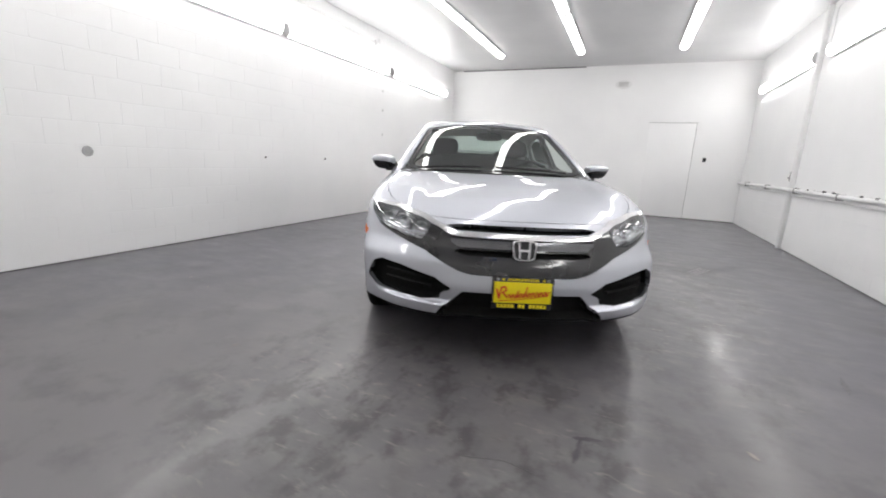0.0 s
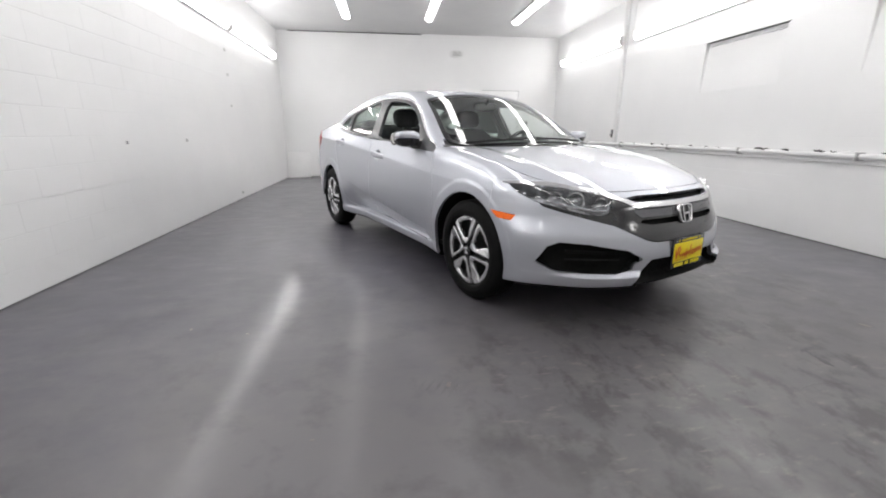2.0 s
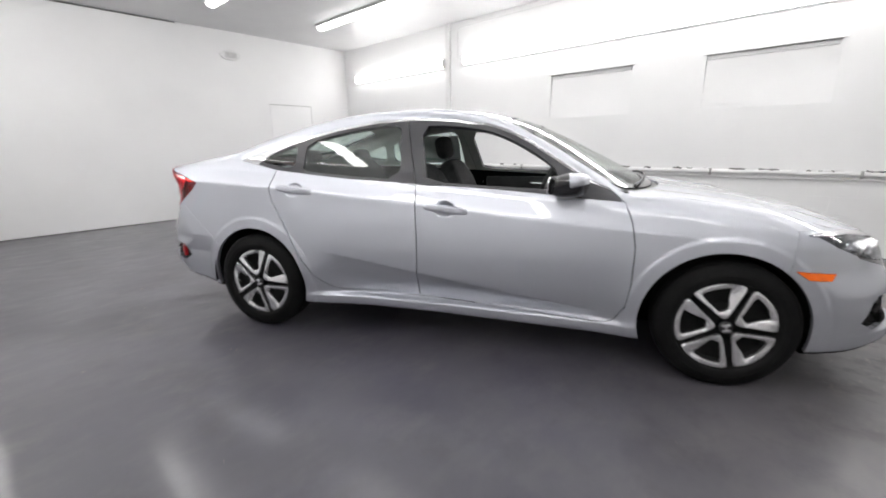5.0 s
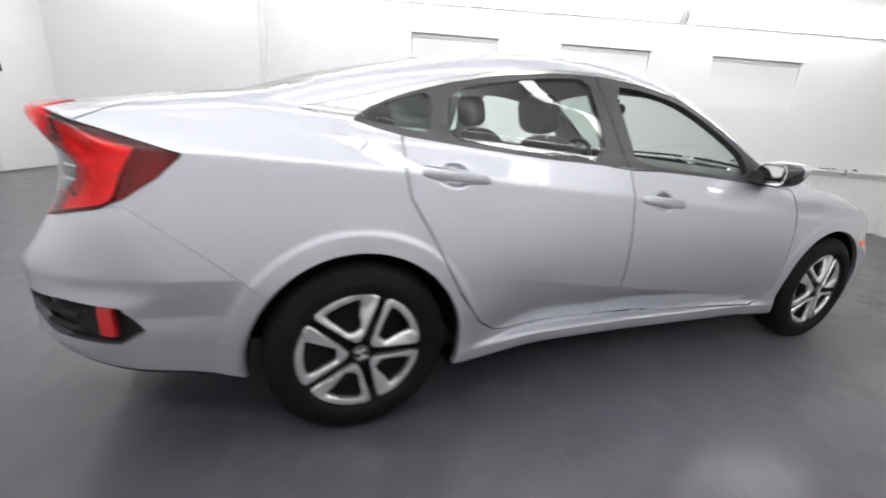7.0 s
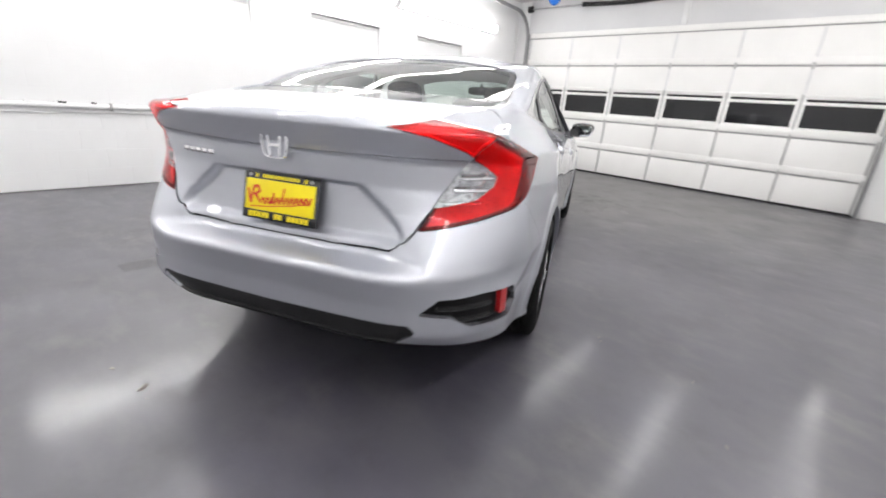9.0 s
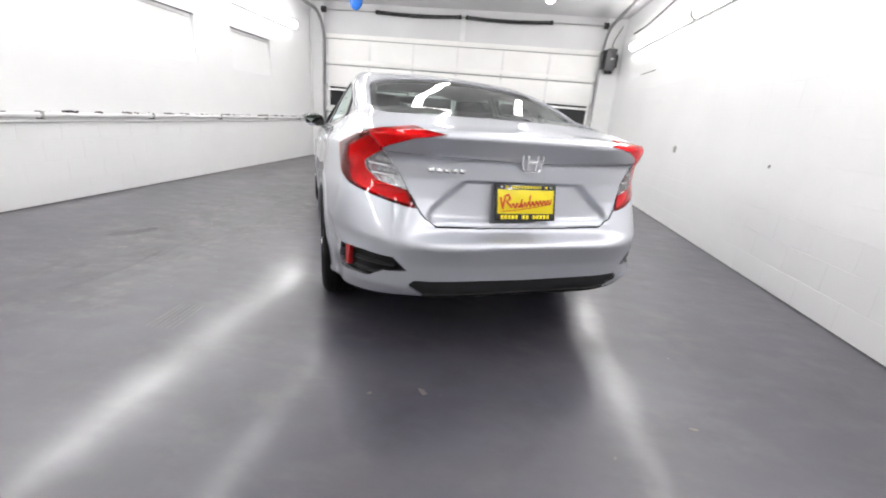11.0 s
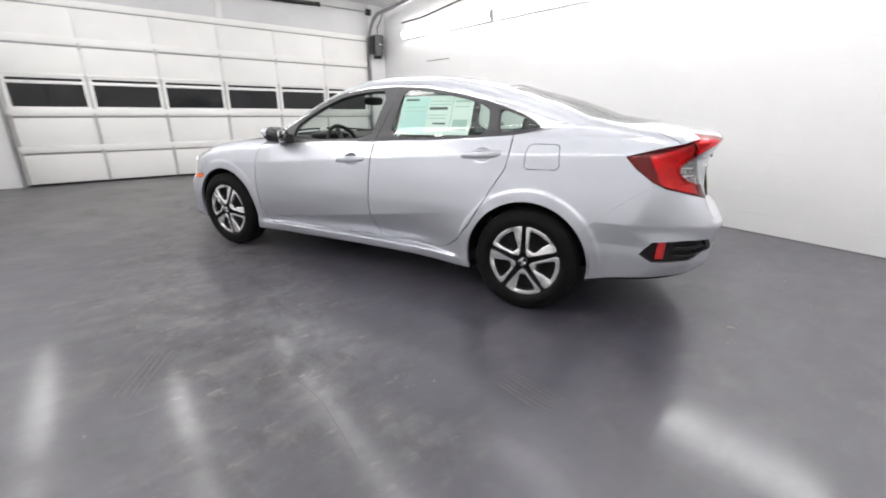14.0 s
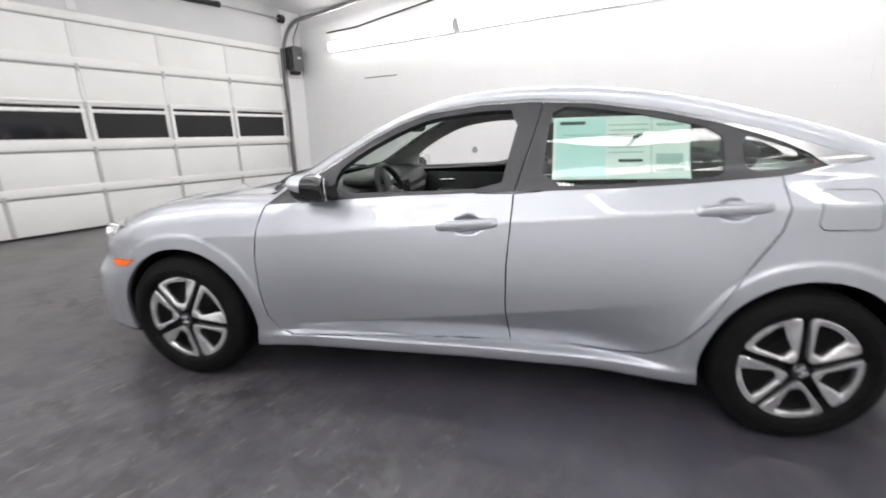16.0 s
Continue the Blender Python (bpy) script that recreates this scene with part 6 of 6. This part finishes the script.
seat(0.37, 1.33)
seat(-0.37, 1.33)
bm = bmesh.new()
ellipsoid(bm, (0, 2.10, 0.50), (0.64, 0.27, 0.10), None, 5.0, 32, 12)
part("rear_cushion", bm, FABRIC, car)
bm = bmesh.new()
made = ellipsoid(bm, (0, 0, 0), (0.62, 0.08, 0.31), None, 5.0, 32, 14)
bmesh.ops.transform(bm, matrix=pose(0, 2.44, 0.80, -24, 0, 0), verts=bm.verts)
part("rear_backrest", bm, FABRIC, car)
for x in (-0.38, 0, 0.38):
    bm = bmesh.new()
    ellipsoid(bm, (x, 2.56, 1.10 if x else 1.075), (0.125, 0.05, 0.062 if x else 0.045), pose(0, 0, 0, -12, 0, 0), 3.2, 20, 12)
    part("rear_headrest", bm, FABRIC, car)
part("parcel_shelf", box((-0.60, 2.60, 1.00), (0.60, 3.16, 1.03), 0.01), CABIN_GREY, car)
bm = bmesh.new()
prof = [(0.40, 0.60), (0.36, 0.90), (0.52, 0.955), (0.72, 0.965), (0.84, 0.935), (0.875, 0.88), (0.86, 0.78), (0.80, 0.60)]
add_prism(bm, prof, -0.74, 0.74, "X")
part("dashboard", bevelled(bm, 0.012, 3), CABIN, car, "charcoal dashboard")
part("dash_trim", box((-0.66, 0.862, 0.815), (0.14, 0.882, 0.850), 0.006), CABIN_GREY, car)
bm = bmesh.new()
made = ellipsoid(bm, (0.37, 0.80, 0.965), (0.19, 0.10, 0.035), None, 2.6)
part("instrument_hood", bm, CABIN, car)
bm = bmesh.new()
add_prism(bm, [(0.83, 0.60), (0.87, 0.92), (0.895, 0.92), (0.90, 0.75), (0.96, 0.60)], -0.13, 0.13, "X")
part("centre_stack", bevelled(bm, 0.008), CABIN, car)
part("centre_screen", box((-0.10, 0.888, 0.80), (0.10, 0.905, 0.91), 0.004), GLOSS_BLACK, car)
part("centre_console", box((-0.12, 0.9, 0.30), (0.12, 1.75, 0.56), 0.03), CABIN, car)
bm = bmesh.new()
ring = [(0.185 * math.cos(a), 0, 0.180 * math.sin(a)) for a in np.linspace(0, 2 * math.pi, 37)]
add_path(bm, ring, 0.016, 10)
bmesh.ops.transform(bm, matrix=pose(0.37, 0.955, 0.875, 24, 0, 0), verts=bm.verts)
steering = part("steering_wheel", bm, CABIN, car, "black three-spoke steering wheel")
bm = bmesh.new()
ellipsoid(bm, (0, 0, 0), (0.075, 0.03, 0.065), None, 3.0)
for a in (0, 180, 270):
    add_box(bm, (0.05, -0.008, -0.022), (0.178, 0.012, 0.022), 0.005, pose(0, 0, 0, 0, a, 0))
bmesh.ops.transform(bm, matrix=pose(0.37, 0.945, 0.873, 24, 0, 0), verts=bm.verts)
part("wheel_hub", bm, CABIN_GREY, steering)
bm = bmesh.new()
add_tube(bm, (0.37, 0.80, 0.81), (0.37, 0.94, 0.87), 0.045, 16)
part("steering_column", bm, CABIN, car)
for s in (1, -1):
    for y0, y1, z in ((0.86, 1.50, 0.905), (1.74, 2.36, 0.955)):
        card = part("door_card", box((s * 0.775 - 0.03, y0, z - 0.42), (s * 0.775 + 0.03, y1, z), 0.02), CABIN, car)
        part("armrest", box((s * 0.725 - 0.04, y0 + 0.1, z - 0.19), (s * 0.725 + 0.04, y1 - 0.08, z - 0.13), 0.02), CABIN_GREY, card)
        bm = bmesh.new()
        add_path(bm, [(s * 0.742, y0 + 0.12, z - 0.06), (s * 0.738, y0 + 0.24, z - 0.055)], 0.010, 8)
        part("inner_handle", bm, SATIN, card)
bm = bmesh.new()
ellipsoid(bm, (0, 0.99, 1.245), (0.115, 0.022, 0.036), pose(0, 0, 0, -8, 0, -8), 3.4)
back_mirror = part("rear_view_mirror", bm, BLACK_PLASTIC, car, "black rear-view mirror")
bm = bmesh.new()
add_tube(bm, (0, 0.955, 1.30), (0, 0.985, 1.25), 0.012, 8)
part("mirror_stalk", bm, BLACK_PLASTIC, back_mirror)
part("cabin_floor", box((-0.74, 0.45, 0.22), (0.74, 2.7, 0.26)), CABIN, car, smooth=False)

# ---- the sticker on the inside of the left rear window: pale sheets with ink bars ----
def on_glass(u, v, lift):
    """A place on the left rear window from (length, height), lift inside the glass."""
    p = np.array([[0.0, u, v]])
    x = 0.78
    for _ in range(12):
        p[0, 0] = x
        x -= float(body(p)[0])
    return (x - 0.008 - lift, u, v)


def stuck(name, u0, u1, v0, v1, material, lift, parent=None, label="", lean=0.02):
    bm = bmesh.new()
    n = 10
    rows = []
    for back in (0.0, 0.0008):
        grid = [[bm.verts.new(on_glass(u0 + (u1 - u0) * i / n, v0 + (v1 - v0) * j / 4 + lean * (u0 + (u1 - u0) * i / n - 1.72), lift + back)) for j in range(5)] for i in range(n + 1)]
        for i in range(n):
            for j in range(4):
                bm.faces.new((grid[i][j], grid[i + 1][j], grid[i + 1][j + 1], grid[i][j + 1]))
        rows.append(grid)
    return part(name, bm, material, parent, label)


sticker = stuck("window_sticker", 1.735, 2.255, 1.022, 1.262, PAPER, 0.004, car, "pale green and white paper price sticker inside the window")
stuck("teal_sheet", 1.745, 1.94, 1.03, 1.255, PAPER_TEAL, 0.0028, sticker, "teal printed area")
for u0, u1, v0, v1, ink in ((1.76, 1.86, 1.232, 1.245, INK), (1.95, 2.08, 1.175, 1.192, INK), (1.99, 2.08, 1.085, 1.096, INK), (1.95, 2.10, 1.225, 1.23, PALE_INK), (1.95, 2.10, 1.205, 1.21, PALE_INK), (1.95, 2.08, 1.14, 1.145, PALE_INK),
                            (1.95, 2.08, 1.12, 1.125, PALE_INK), (2.13, 2.23, 1.22, 1.23, PALE_INK), (2.13, 2.23, 1.19, 1.196, PALE_INK), (2.13, 2.23, 1.05, 1.115, PALE_INK), (2.11, 2.114, 1.04, 1.25, PALE_INK), (1.96, 2.09, 1.06, 1.064, PALE_INK), (1.77, 1.92, 1.19, 1.194, PALE_INK), (1.77, 1.92, 1.165, 1.168, PALE_INK)):
    stuck("ink_bar", u0, u1, v0, v1, ink, 0.0014, sticker)


# ---- the painted blocks of the long walls, laid in running bond ----
def block_mesh(name, long, high, turn):
    """One block's painted face, its edges rounded over into the joint; it lies in the y-z plane and looks along turn."""
    rows = []
    for inset, out in ((0.0002, -JOINT - 0.004), (0.0004, -0.0008), (0.0030, -0.0002), (0.008, 0.0)):
        a, b = long / 2 - 0.5 * inset, high / 2 - inset
        rows.append([(turn * out, u * a, v * b) for u, v in ((-1, -1), (1, -1), (1, 1), (-1, 1))])
    verts = [v for row in rows for v in row]
    faces = [(4 * r + k, 4 * r + (k + 1) % 4, 4 * r + 4 + (k + 1) % 4, 4 * r + 4 + k) for r in range(3) for k in range(4)] + [(12, 13, 14, 15)]
    return verts, [f if turn > 0 else f[::-1] for f in faces]


def lay_blocks(wall, x, turn, rows, near):
    """Courses of blocks over a wall; those within the near stretch are parts of their own, the rest one joined part."""
    kinds, rest_v, rest_f = {}, [], []
    for r in range(rows):
        y = YD - (0.2 if r % 2 else 0.0)
        while y < YB - 0.01:
            a, b = max(y, YD), min(y + 0.4, YB)
            y += 0.4
            if b - a < 0.03:
                continue
            size = round(b - a, 3)
            verts, faces = block_mesh("block", size, 0.2, turn)
            at = (x, (a + b) / 2, 0.1 + 0.2 * r)
            if near[0] < at[1] < near[1]:
                if size not in kinds:
                    kinds[size] = mesh_of("block", verts, faces, WALL_Y)
                ob = new("block", kinds[size])
                ob.location = at
                ob.parent = wall
            else:
                base = len(rest_v)
                rest_v += [(v[0] + at[0], v[1] + at[1], v[2] + at[2]) for v in verts]
                rest_f += [tuple(k + base for k in f) for f in faces]
    ob = new("far_blocks", mesh_of("far_blocks", rest_v, rest_f, WALL_Y))
    ob.parent = wall
    tagged(ob, "", "", kind="stuff")


lay_blocks(wall_left, XL, 1, 16, (-1.6, 5.8))
lay_blocks(wall_right, XR, -1, 4, (-4.5, 8.0))
